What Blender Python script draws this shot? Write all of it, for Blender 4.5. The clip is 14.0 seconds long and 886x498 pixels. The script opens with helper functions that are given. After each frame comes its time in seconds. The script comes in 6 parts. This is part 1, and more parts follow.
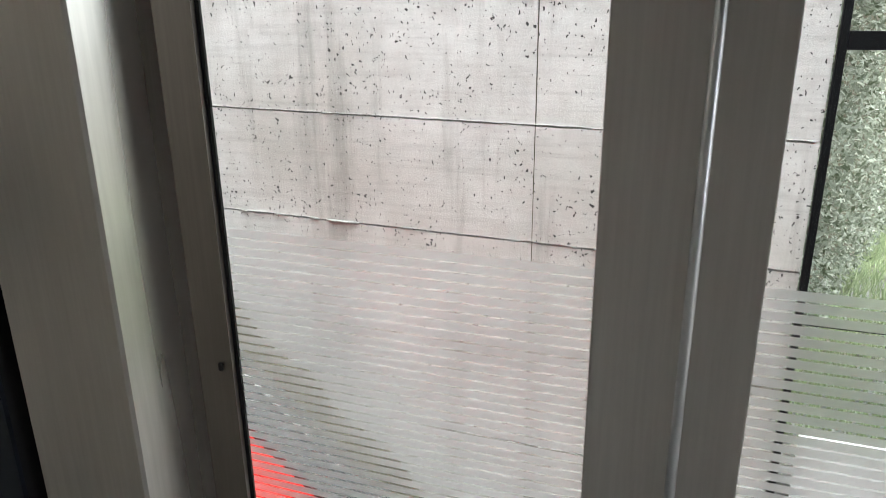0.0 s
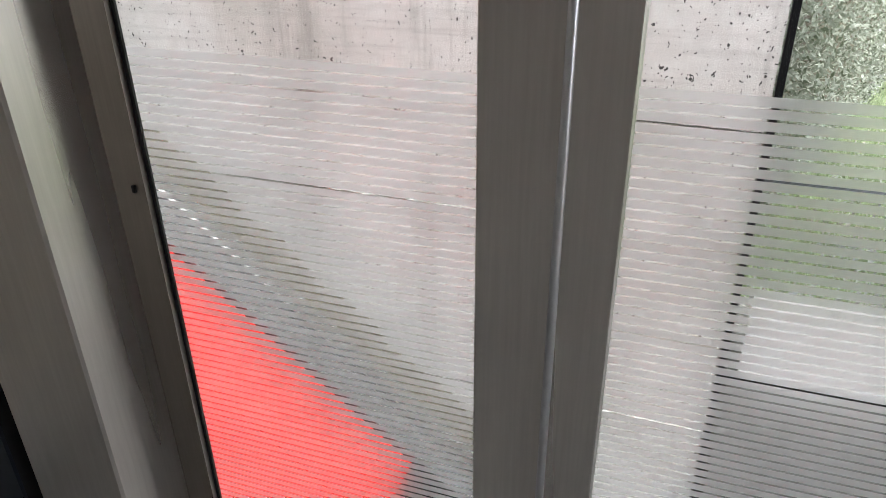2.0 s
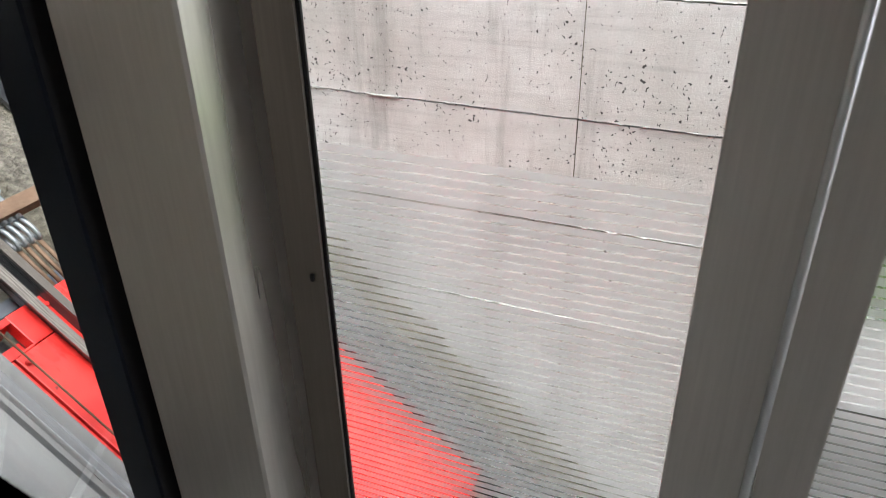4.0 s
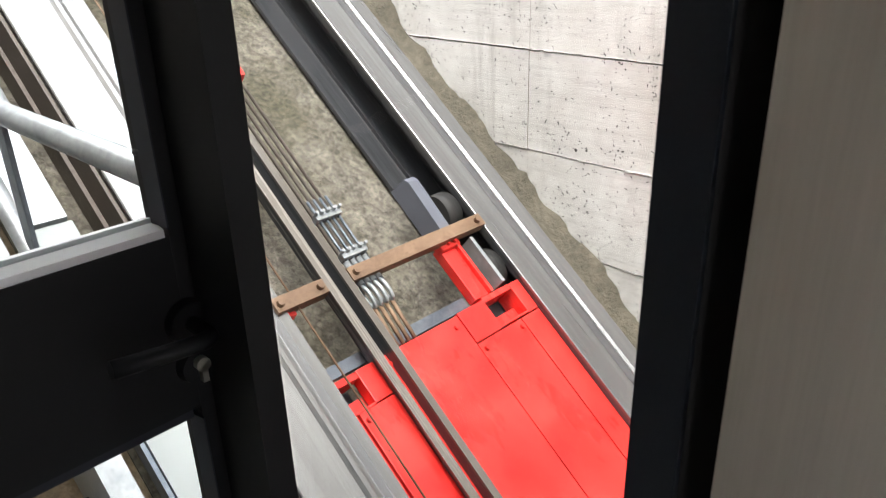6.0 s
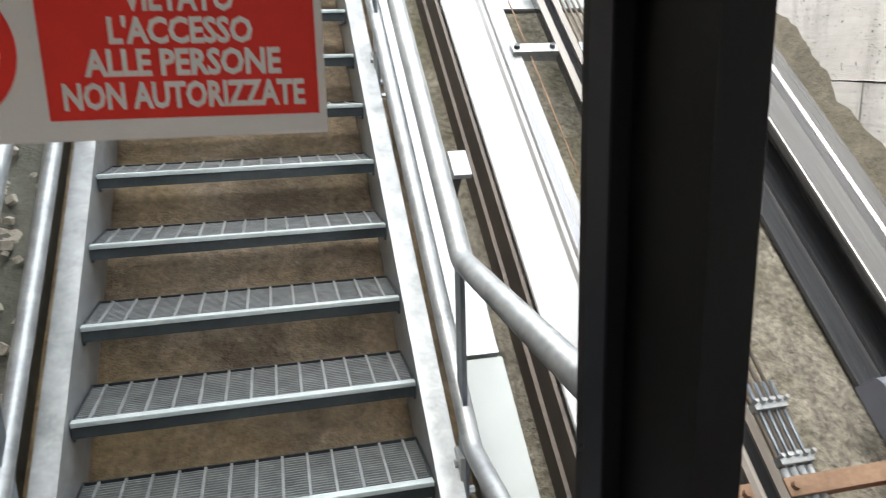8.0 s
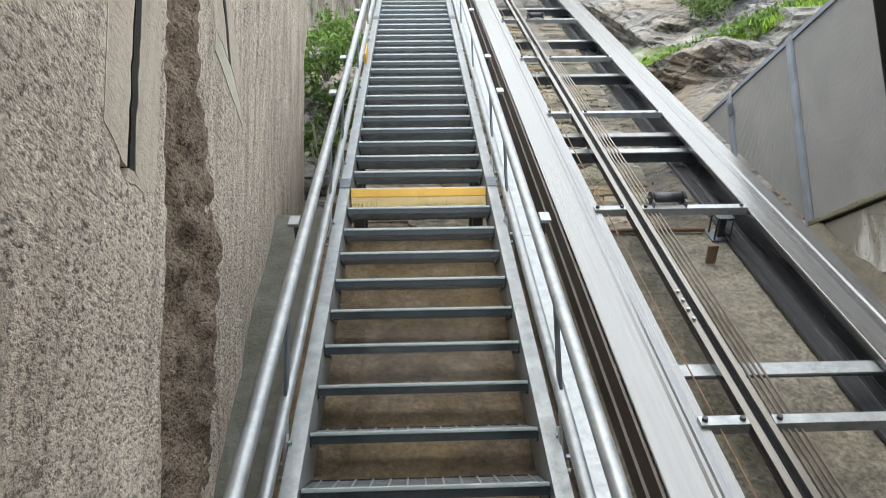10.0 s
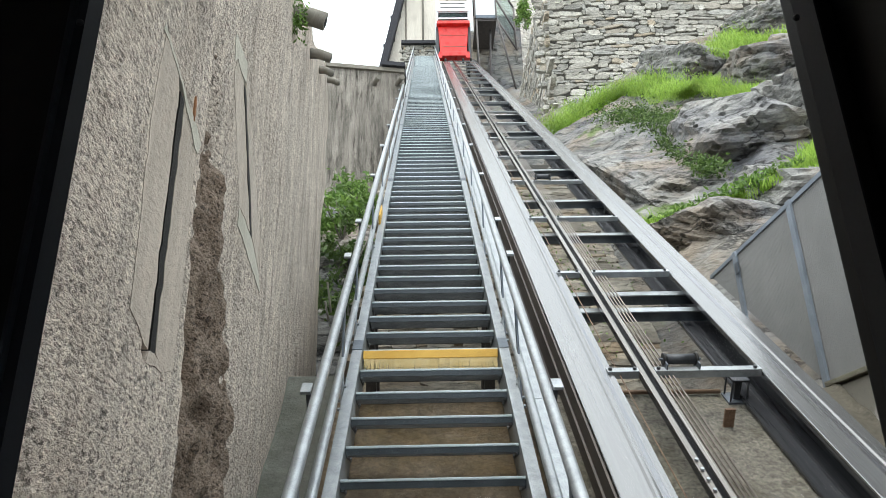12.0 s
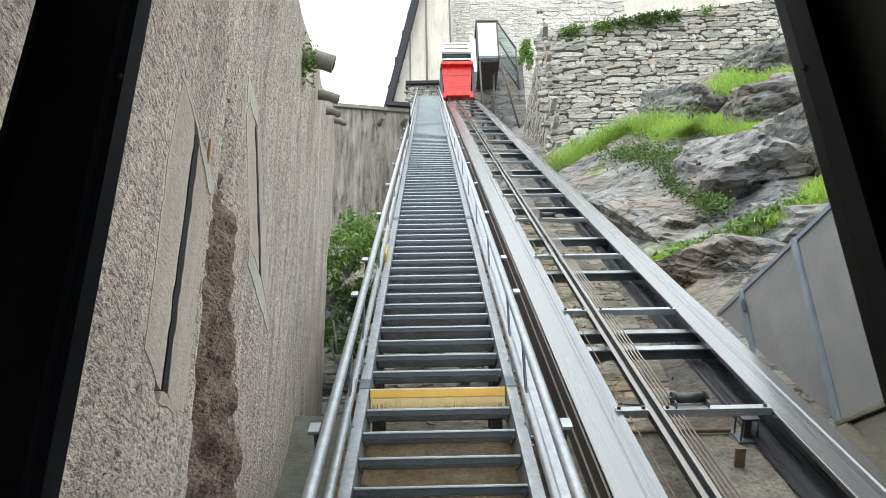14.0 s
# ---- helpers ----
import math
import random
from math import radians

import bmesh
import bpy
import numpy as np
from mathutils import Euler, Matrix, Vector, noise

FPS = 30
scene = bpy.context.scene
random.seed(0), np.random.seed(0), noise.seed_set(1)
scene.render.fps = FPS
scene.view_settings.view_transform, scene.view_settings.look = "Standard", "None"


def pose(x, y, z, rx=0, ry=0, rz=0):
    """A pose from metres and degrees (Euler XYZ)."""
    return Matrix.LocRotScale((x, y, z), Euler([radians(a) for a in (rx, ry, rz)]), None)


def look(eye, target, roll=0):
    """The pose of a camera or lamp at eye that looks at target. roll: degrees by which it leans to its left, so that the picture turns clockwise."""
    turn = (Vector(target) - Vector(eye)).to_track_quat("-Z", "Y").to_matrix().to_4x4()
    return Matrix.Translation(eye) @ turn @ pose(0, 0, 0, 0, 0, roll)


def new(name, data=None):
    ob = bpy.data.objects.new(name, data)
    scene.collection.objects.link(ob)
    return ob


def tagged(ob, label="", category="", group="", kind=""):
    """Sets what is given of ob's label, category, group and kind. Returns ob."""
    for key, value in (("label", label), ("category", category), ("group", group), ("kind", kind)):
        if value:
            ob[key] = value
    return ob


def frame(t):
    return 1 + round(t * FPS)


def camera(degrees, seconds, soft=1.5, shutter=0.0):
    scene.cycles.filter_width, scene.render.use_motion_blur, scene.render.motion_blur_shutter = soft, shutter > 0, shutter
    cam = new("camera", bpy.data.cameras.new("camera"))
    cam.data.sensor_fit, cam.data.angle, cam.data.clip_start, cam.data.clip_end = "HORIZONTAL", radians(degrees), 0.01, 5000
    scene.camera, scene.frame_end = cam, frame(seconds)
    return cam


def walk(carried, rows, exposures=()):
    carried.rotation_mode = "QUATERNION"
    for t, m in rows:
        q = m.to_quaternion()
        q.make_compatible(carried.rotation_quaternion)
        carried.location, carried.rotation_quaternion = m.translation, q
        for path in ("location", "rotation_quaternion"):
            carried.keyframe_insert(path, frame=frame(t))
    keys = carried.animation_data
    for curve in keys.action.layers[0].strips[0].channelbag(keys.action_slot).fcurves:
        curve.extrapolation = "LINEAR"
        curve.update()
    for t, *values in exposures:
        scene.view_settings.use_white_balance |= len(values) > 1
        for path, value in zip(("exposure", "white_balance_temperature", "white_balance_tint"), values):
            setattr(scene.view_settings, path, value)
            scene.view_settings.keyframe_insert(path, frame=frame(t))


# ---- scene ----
cam = camera(62.2, 14.0, 0.6, 0.2)
PATH = [
    (0.00, pose(0.045, -1.112, 1.434, 70.97, 0.62, -70.11)),
    (0.50, pose(0.043, -1.157, 1.417, 68.14, 0.64, -70.77)),
    (1.00, pose(0.041, -1.124, 1.400, 66.08, 0.65, -71.50)),
    (1.50, pose(0.038, -1.129, 1.384, 63.58, 0.64, -70.67)),
    (2.00, pose(0.038, -1.202, 1.383, 61.68, 0.65, -70.98)),
    (4.50, pose(0.051, -0.951, 1.492, 59.45, 1.33, -65.55)),
    (5.00, pose(0.018, -0.852, 1.495, 61.05, 1.10, -55.95)),
    (5.50, pose(0.021, -0.777, 1.477, 63.70, 1.08, -50.48)),
    (6.00, pose(0.029, -0.704, 1.492, 66.57, 1.58, -46.51)),
    (6.50, pose(0.078, -0.615, 1.513, 69.53, 2.10, -40.95)),
    (7.00, pose(0.126, -0.540, 1.530, 72.37, 2.01, -31.25)),
    (7.50, pose(0.148, -0.497, 1.547, 74.34, 1.94, -22.71)),
    (8.00, pose(0.115, -0.475, 1.590, 75.95, 1.65, -13.02)),
    (8.40, pose(0.071, -0.456, 1.664, 78.44, 1.65, -7.84)),
    (8.60, pose(0.045, -0.446, 1.700, 81.02, 1.43, -6.46)),
    (8.80, pose(0.029, -0.440, 1.723, 84.00, 1.43, -5.04)),
    (9.00, pose(0.010, -0.439, 1.741, 87.14, 1.65, -4.04)),
    (9.20, pose(-0.001, -0.441, 1.758, 90.30, 1.54, -3.27)),
    (11.50, pose(-0.024, -0.535, 1.895, 109.89, 1.22, -1.13)),
    (12.00, pose(-0.017, -0.540, 1.894, 111.74, 1.20, -0.90)),
    (12.50, pose(-0.020, -0.553, 1.889, 113.05, 1.33, -0.70)),
    (13.00, pose(-0.025, -0.564, 1.894, 113.63, 1.21, -0.55)),
    (13.50, pose(-0.031, -0.570, 1.894, 114.41, 1.26, -0.57)),
    (14.00, pose(-0.036, -0.560, 1.892, 114.68, 1.23, -0.55)),
]
walk(cam, PATH, [(0.0, 0.80, 6300, 10), (0.5, 0.80, 6350, 13), (2.2, 0.86, 6350, 15), (4.5, 0.92, 6350, 13), (5.0, 1.16, 6550, 14), (5.5, 1.30, 6620, 14), (6.0, 1.14, 6700, 14), (6.5, 0.83, 6700, 14), (7.0, 0.46, 6700, 14), (7.5, 0.58, 6700, 14), (8.0, 0.90, 6700, 14), (8.5, 0.70, 6700, 14), (9.0, 0.42, 6700, 14), (11.5, -0.16, 6450, 11), (14.0, -0.16, 6450, 11)])

# ---- world and sun: a bright overcast day ----
SLOPE_ANGLE = radians(39.64)
CA, SA = math.cos(SLOPE_ANGLE), math.sin(SLOPE_ANGLE)
world = bpy.data.worlds.new("overcast_sky")
scene.world = world
world.use_nodes = True
wn = world.node_tree
sky = wn.nodes.new("ShaderNodeTexSky")
sky.sky_type = "NISHITA"
sky.sun_disc = False
sky.sun_elevation, sky.sun_rotation = radians(71), radians(216)
sky.air_density, sky.dust_density, sky.ozone_density = 1.0, 6.0, 1.0
soft = wn.nodes.new("ShaderNodeMixRGB")
soft.inputs[0].default_value = 0.8
soft.inputs[2].default_value = (9.0, 9.3, 9.6, 1)
wn.links.new(sky.outputs[0], soft.inputs[1])
wn.links.new(soft.outputs[0], wn.nodes["Background"].inputs[0])
wn.nodes["Background"].inputs[1].default_value = 0.38
sun_data = bpy.data.lights.new("sun", "SUN")
sun_data.energy, sun_data.angle, sun_data.color = 1.6, radians(30), (1.0, 0.97, 0.92)
sun = new("sun", sun_data)
sun.matrix_basis = look((0, 0, 60), (0.20 * 60, 0.28 * 60, 0))


# ---- materials ----
def nodes_of(name):
    m = bpy.data.materials.new(name)
    m.use_nodes = True
    t = m.node_tree
    b = t.nodes["Principled BSDF"]
    return m, t, b


def noise_node(t, vec, scale, detail=6, rough=0.6, stretch=None):
    if stretch:
        mp = t.nodes.new("ShaderNodeMapping")
        mp.inputs["Scale"].default_value = stretch
        t.links.new(vec, mp.inputs[0])
        vec = mp.outputs[0]
    n = t.nodes.new("ShaderNodeTexNoise")
    n.inputs["Scale"].default_value, n.inputs["Detail"].default_value, n.inputs["Roughness"].default_value = scale, detail, rough
    t.links.new(vec, n.inputs["Vector"])
    return n.outputs["Fac"]


def ramp(t, fac, stops):
    r = t.nodes.new("ShaderNodeValToRGB")
    while len(r.color_ramp.elements) < len(stops):
        r.color_ramp.elements.new(0.5)
    for e, (p, c) in zip(r.color_ramp.elements, stops):
        e.position = p
        e.color = (*c, 1) if len(c) == 3 else c
    t.links.new(fac, r.inputs[0])
    return r.outputs[0]


def grey(v):
    return (v, v, v)


def mixed(t, fac, a, b, kind="MIX"):
    m = t.nodes.new("ShaderNodeMixRGB")
    m.blend_type = kind
    for sock, v in ((m.inputs[0], fac), (m.inputs[1], a), (m.inputs[2], b)):
        if isinstance(v, (int, float)):
            sock.default_value = v
        elif isinstance(v, tuple):
            sock.default_value = (*v, 1)
        else:
            t.links.new(v, sock)
    return m.outputs[0]


def bump(t, b, height, strength, distance=0.01):
    n = t.nodes.new("ShaderNodeBump")
    n.inputs["Strength"].default_value, n.inputs["Distance"].default_value = strength, distance
    t.links.new(height, n.inputs["Height"])
    t.links.new(n.outputs[0], b.inputs["Normal"])


def position(t):
    return t.nodes.new("ShaderNodeNewGeometry").outputs["Position"]


def local(t):
    return t.nodes.new("ShaderNodeTexCoord").outputs["Object"]


def plain(name, a, b, rough=0.5, metal=0.0, coarse=3.0, fine=60.0, relief=0.15, dist=0.003, rough_var=0.15, stretch=None):
    """Two colours mixed by coarse and fine grain, with gloss that varies and a fine relief."""
    m, t, s = nodes_of(name)
    v = local(t)
    c = noise_node(t, v, coarse, 5, 0.65, stretch)
    f = noise_node(t, v, fine, 4, 0.6, stretch)
    mixf = t.nodes.new("ShaderNodeMath")
    mixf.operation = "MULTIPLY_ADD"
    t.links.new(f, mixf.inputs[0])
    mixf.inputs[1].default_value = 0.45
    t.links.new(c, mixf.inputs[2])
    col = ramp(t, mixf.outputs[0], [(0.45, a), (1.0, b)])
    t.links.new(col, s.inputs["Base Color"])
    r = t.nodes.new("ShaderNodeMapRange")
    r.inputs["To Min"].default_value, r.inputs["To Max"].default_value = max(rough - rough_var, 0.02), min(rough + rough_var, 1)
    t.links.new(c, r.inputs["Value"])
    t.links.new(r.outputs[0], s.inputs["Roughness"])
    s.inputs["Metallic"].default_value = metal
    bump(t, s, f, relief, dist)
    return m


galvanised = plain("galvanised_steel", (0.20, 0.22, 0.232), (0.43, 0.458, 0.48), 0.40, 0.50, 14, 90, 0.10)
galv_dull = plain("weathered_galvanised_steel", (0.065, 0.08, 0.10), (0.19, 0.22, 0.255), 0.42, 0.55, 6, 60, 0.12)
# Dark colour carries the front plates' dim reflection seen from below.
shaded_tread_steel = plain("blue_black_shaded_tread", (0.015, 0.021, 0.026), (0.052, 0.066, 0.076), 0.36, 0.35, 6, 60, 0.12)
rail_steel = plain("worn_rail_steel", (0.055, 0.057, 0.059), (0.115, 0.118, 0.12), 0.24, 0.0, 7, 34, 0.02, rough_var=0.08, stretch=(2, 0.04, 2))
rail_steel.node_tree.nodes["Principled BSDF"].inputs["IOR"].default_value = 2.35
polished = plain("polished_rail_strip", (0.15, 0.154, 0.165), (0.25, 0.255, 0.268), 0.26, 0.75, 6, 60, 0.04, stretch=(4, 0.05, 4))
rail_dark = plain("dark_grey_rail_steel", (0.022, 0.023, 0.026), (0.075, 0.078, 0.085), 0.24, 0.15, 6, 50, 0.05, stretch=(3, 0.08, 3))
lip_steel = plain("brown_grey_lip_steel", (0.12, 0.108, 0.095), (0.25, 0.23, 0.21), 0.24, 0.5, 6, 50, 0.05, stretch=(3, 0.06, 3))
rope_steel = plain("brown_greased_wire", (0.10, 0.084, 0.07), (0.28, 0.25, 0.225), 0.4, 0.4, 2, 300, 0.3)
# Paler than the treads: sky brightness on the nosings put into the colour.
lit_nosing_zinc = plain("pale_blue_lit_edge", (0.36, 0.43, 0.45), (0.56, 0.63, 0.65), 0.42, 0.35, 8, 90, 0.1)
web_steel = plain("dull_primed_steel", (0.05, 0.045, 0.045), (0.14, 0.125, 0.12), 0.6, 0.2, 5, 45, 0.2)
rusty = plain("rusty_brown_steel", (0.10, 0.055, 0.032), (0.26, 0.17, 0.11), 0.65, 0.2, 6, 70, 0.3)
rail_web = plain("brown_grey_rail_web", (0.035, 0.028, 0.024), (0.105, 0.085, 0.072), 0.55, 0.3, 6, 60, 0.3)
dark_steel = plain("dark_oiled_steel", (0.025, 0.027, 0.03), (0.09, 0.095, 0.105), 0.45, 0.5, 8, 60, 0.1)
black_paint = plain("black_powder_coat", (0.003, 0.0032, 0.004), (0.007, 0.0075, 0.009), 0.55, 0.0, 4, 300, 0.08, 0.0008)
black_paint.node_tree.nodes["Principled BSDF"].inputs["Specular IOR Level"].default_value = 0.2
slate_paint = plain("slate_grey_powder_coat", (0.006, 0.009, 0.015), (0.013, 0.018, 0.028), 0.4, 0.0, 4, 300, 0.08, 0.0008)
slate_paint.node_tree.nodes["Principled BSDF"].inputs["Specular IOR Level"].default_value = 0.32
stainless = plain("brushed_stainless_steel", (0.53, 0.505, 0.465), (0.72, 0.69, 0.64), 0.30, 0.90, 3, 220, 0.05, 0.0005, stretch=(1, 1, 0.04))
# Brushed steel in a darker colour, for the rebate face of the jamb.
rebate_steel = plain("darker_brushed_steel", (0.19, 0.17, 0.145), (0.28, 0.255, 0.22), 0.34, 0.9, 3, 220, 0.05, 0.0005, stretch=(1, 1, 0.04))
rubber = plain("black_rubber", (0.012, 0.012, 0.012), (0.03, 0.03, 0.03), 0.7, 0.0, 8, 90, 0.1)
aluminium = plain("bright_aluminium", (0.62, 0.63, 0.64), (0.78, 0.79, 0.80), 0.35, 0.8, 6, 90, 0.05)
brass = plain("nickelled_brass", (0.42, 0.40, 0.34), (0.62, 0.60, 0.54), 0.3, 0.9, 8, 90, 0.05)
sign_white = plain("white_sign_enamel", (0.74, 0.72, 0.68), (0.80, 0.78, 0.74), 0.4, 0.0, 3, 60, 0.02)
sign_red = plain("red_sign_print", (0.80, 0.022, 0.010), (0.88, 0.030, 0.014), 0.6, 0.0, 3, 60, 0.02)
sign_black = plain("black_sign_print", (0.008, 0.008, 0.008), (0.014, 0.014, 0.014), 0.4, 0.0, 3, 60, 0.02)
yellow = plain("yellow_plastic", (0.62, 0.34, 0.04), (0.80, 0.50, 0.10), 0.5, 0.0, 6, 70, 0.1)
bristle = plain("pale_bristles", (0.66, 0.48, 0.18), (0.85, 0.72, 0.42), 0.7, 0.0, 8, 80, 0.1)
sheet_grey = plain("grey_corrugated_sheet", (0.155, 0.155, 0.15), (0.235, 0.235, 0.228), 0.5, 0.2, 3, 60, 0.08)
interior_grey = plain("grey_interior_panel", (0.24, 0.231, 0.218), (0.31, 0.30, 0.285), 0.6, 0.0, 2, 60, 0.05)
slate_roof = plain("dark_slate", (0.015, 0.016, 0.022), (0.04, 0.042, 0.05), 0.85, 0.0, 4, 40, 0.3)
timber = plain("grey_weathered_timber", (0.12, 0.11, 0.09), (0.28, 0.26, 0.22), 0.8, 0.0, 3, 30, 0.4, 0.01)

pale_rubble = plain("pale_broken_stone", (0.24, 0.218, 0.18), (0.58, 0.54, 0.47), 0.9, 0.0, 9, 50, 0.6, 0.01)


def concrete(name, lo, hi, stain, streak=True, pores=True, scale=1.0, pebble=0.0, damp=None, top=None):
    """Board-marked concrete with pores, stains and vertical runs."""
    m, t, s = nodes_of(name)
    v = position(t)
    big = noise_node(t, v, 0.9 * scale, 6, 0.62)
    mid = noise_node(t, v, 7 * scale, 6, 0.7)
    fine = noise_node(t, v, 90 * scale, 4, 0.6)
    col = ramp(t, mid, [(0.3, lo), (0.7, hi)])
    col = mixed(t, ramp(t, big, [(0.45, grey(0.0)), (0.72, grey(0.75))]), col, stain)
    if damp:
        wet = noise_node(t, v, 2.4, 6, 0.66, (1.0, 0.8, 0.8))
        col = mixed(t, ramp(t, wet, [(0.48, grey(0.0)), (0.66, grey(0.75))]), col, damp)
        dry = noise_node(t, v, 3.3, 7, 0.7)
        col = mixed(t, ramp(t, dry, [(0.56, grey(0.0)), (0.66, grey(0.7))]), col, hi)
    if streak:
        run = noise_node(t, v, 1.0, 7, 0.72, (4.0, 4.0, 0.30))
        board = noise_node(t, v, 1.0, 6, 0.75, (2.0, 2.0, 46.0))
        col = mixed(t, 0.4, col, ramp(t, board, [(0.36, grey(0.68)), (0.50, grey(1.0)), (0.70, grey(1.08))]), "MULTIPLY")
        mid = mixed(t, 0.25, mid, board)
        col = mixed(t, ramp(t, run, [(0.53, grey(0.0)), (0.72, grey(0.75))]), col, tuple(c * 0.5 for c in stain))
    if top:
        sep = t.nodes.new("ShaderNodeSeparateXYZ")
        t.links.new(v, sep.inputs[0])
        rise = t.nodes.new("ShaderNodeMapRange")
        rise.inputs["From Min"].default_value, rise.inputs["From Max"].default_value = top - 1.1, top
        rise.inputs["To Min"].default_value, rise.inputs["To Max"].default_value = -0.35, 0.35
        t.links.new(sep.outputs[2], rise.inputs["Value"])
        moss = t.nodes.new("ShaderNodeMath")
        t.links.new(rise.outputs[0], moss.inputs[0])
        t.links.new(noise_node(t, v, 2.6, 7, 0.72, (1.5, 1.5, 0.6)), moss.inputs[1])
        col = mixed(t, ramp(t, moss.outputs[0], [(0.50, grey(0.0)), (0.72, grey(0.85))]), col, (0.15, 0.135, 0.10))
    h = mixed(t, 0.4, mid, fine)
    if pores:
        vo = t.nodes.new("ShaderNodeTexVoronoi")
        vo.inputs["Scale"].default_value = 78
        warp = mixed(t, 0.04, v, noise_colour(t, v, 40), "ADD")
        t.links.new(mixed(t, 1.0, warp, (1.0, 1.0, 0.62), "MULTIPLY"), vo.inputs["Vector"])
        sizes = t.nodes.new("ShaderNodeMath")
        sizes.operation = "MULTIPLY"
        t.links.new(ramp(t, noise_node(t, v, 2.6, 4, 0.7), [(0.32, grey(0.12)), (0.60, grey(0.32))]), sizes.inputs[0])
        t.links.new(ramp(t, vo.outputs["Color"], [(0.40, grey(0.0)), (0.72, grey(1.0))]), sizes.inputs[1])
        less = t.nodes.new("ShaderNodeMath")
        less.operation = "LESS_THAN"
        t.links.new(vo.outputs["Distance"], less.inputs[0])
        t.links.new(sizes.outputs[0], less.inputs[1])
        col = mixed(t, less.outputs[0], col, tuple(c * 0.10 for c in lo))
        h = mixed(t, less.outputs[0], h, (0, 0, 0))
    if pebble:
        col = mixed(t, min(1.15 * pebble, 0.9), col, ramp(t, noise_node(t, v, 42, 5, 0.7), [(0.36, grey(0.4)), (0.60, grey(1.15))]), "MULTIPLY")
    t.links.new(col, s.inputs["Base Color"])
    s.inputs["Roughness"].default_value = 0.85
    if pebble:
        h = mixed(t, 0.75, h, noise_node(t, v, 38, 4, 0.65))
    bump(t, s, h, 0.5 + pebble, 0.012 + 0.012 * pebble)
    return m


def scuffed_red():
    """Red gloss enamel with chips, grime and faded patches."""
    m, t, s = nodes_of("red_gloss_paint")
    v = local(t)
    col = ramp(t, noise_node(t, v, 5, 6, 0.7), [(0.35, (0.58, 0.014, 0.012)), (0.7, (0.84, 0.05, 0.04))])
    chips = noise_node(t, v, 26, 5, 0.7)
    grime = noise_node(t, v, 3.2, 7, 0.75, (1, 0.4, 1))
    col = mixed(t, ramp(t, grime, [(0.54, grey(0.0)), (0.74, grey(0.5))]), col, (0.28, 0.03, 0.025))
    col = mixed(t, ramp(t, chips, [(0.665, grey(0.0)), (0.685, grey(0.85))]), col, (0.07, 0.025, 0.02))
    t.links.new(col, s.inputs["Base Color"])
    t.links.new(ramp(t, grime, [(0.35, grey(0.20)), (0.7, grey(0.5))]), s.inputs["Roughness"])
    bump(t, s, mixed(t, 0.5, chips, noise_node(t, v, 7, 3, 0.5)), 0.12, 0.004)
    return m


def noise_colour(t, vec, scale):
    n = t.nodes.new("ShaderNodeTexNoise")
    n.inputs["Scale"].default_value = scale
    t.links.new(vec, n.inputs["Vector"])
    return n.outputs["Color"]


red_paint = scuffed_red()
wall_concrete = concrete("pale_board_marked_concrete", (0.58, 0.56, 0.545), (0.77, 0.755, 0.735), (0.43, 0.41, 0.37), top=2.85)
floor_concrete = concrete("stained_brown_concrete", (0.10, 0.092, 0.074), (0.25, 0.228, 0.19), (0.115, 0.105, 0.055), False, False, 1.6, 0.8, (0.075, 0.07, 0.042))
stair_bed = concrete("brown_stained_concrete", (0.15, 0.115, 0.083), (0.40, 0.32, 0.235), (0.29, 0.195, 0.075), False, False, 1.3, 0.45, (0.085, 0.062, 0.04))
mossy_concrete = concrete("damp_mossy_concrete", (0.13, 0.12, 0.085), (0.22, 0.205, 0.15), (0.09, 0.085, 0.05), False, False, 1.0, 0.4)
ledge_grey = concrete("grey_green_ledge_concrete", (0.075, 0.077, 0.065), (0.175, 0.178, 0.155), (0.065, 0.07, 0.045), False, False, 1.2, 0.25)
ledge_concrete = concrete("damp_dark_concrete", (0.06, 0.053, 0.038), (0.135, 0.12, 0.09), (0.05, 0.045, 0.03), False, False, 1.0, 0.4)


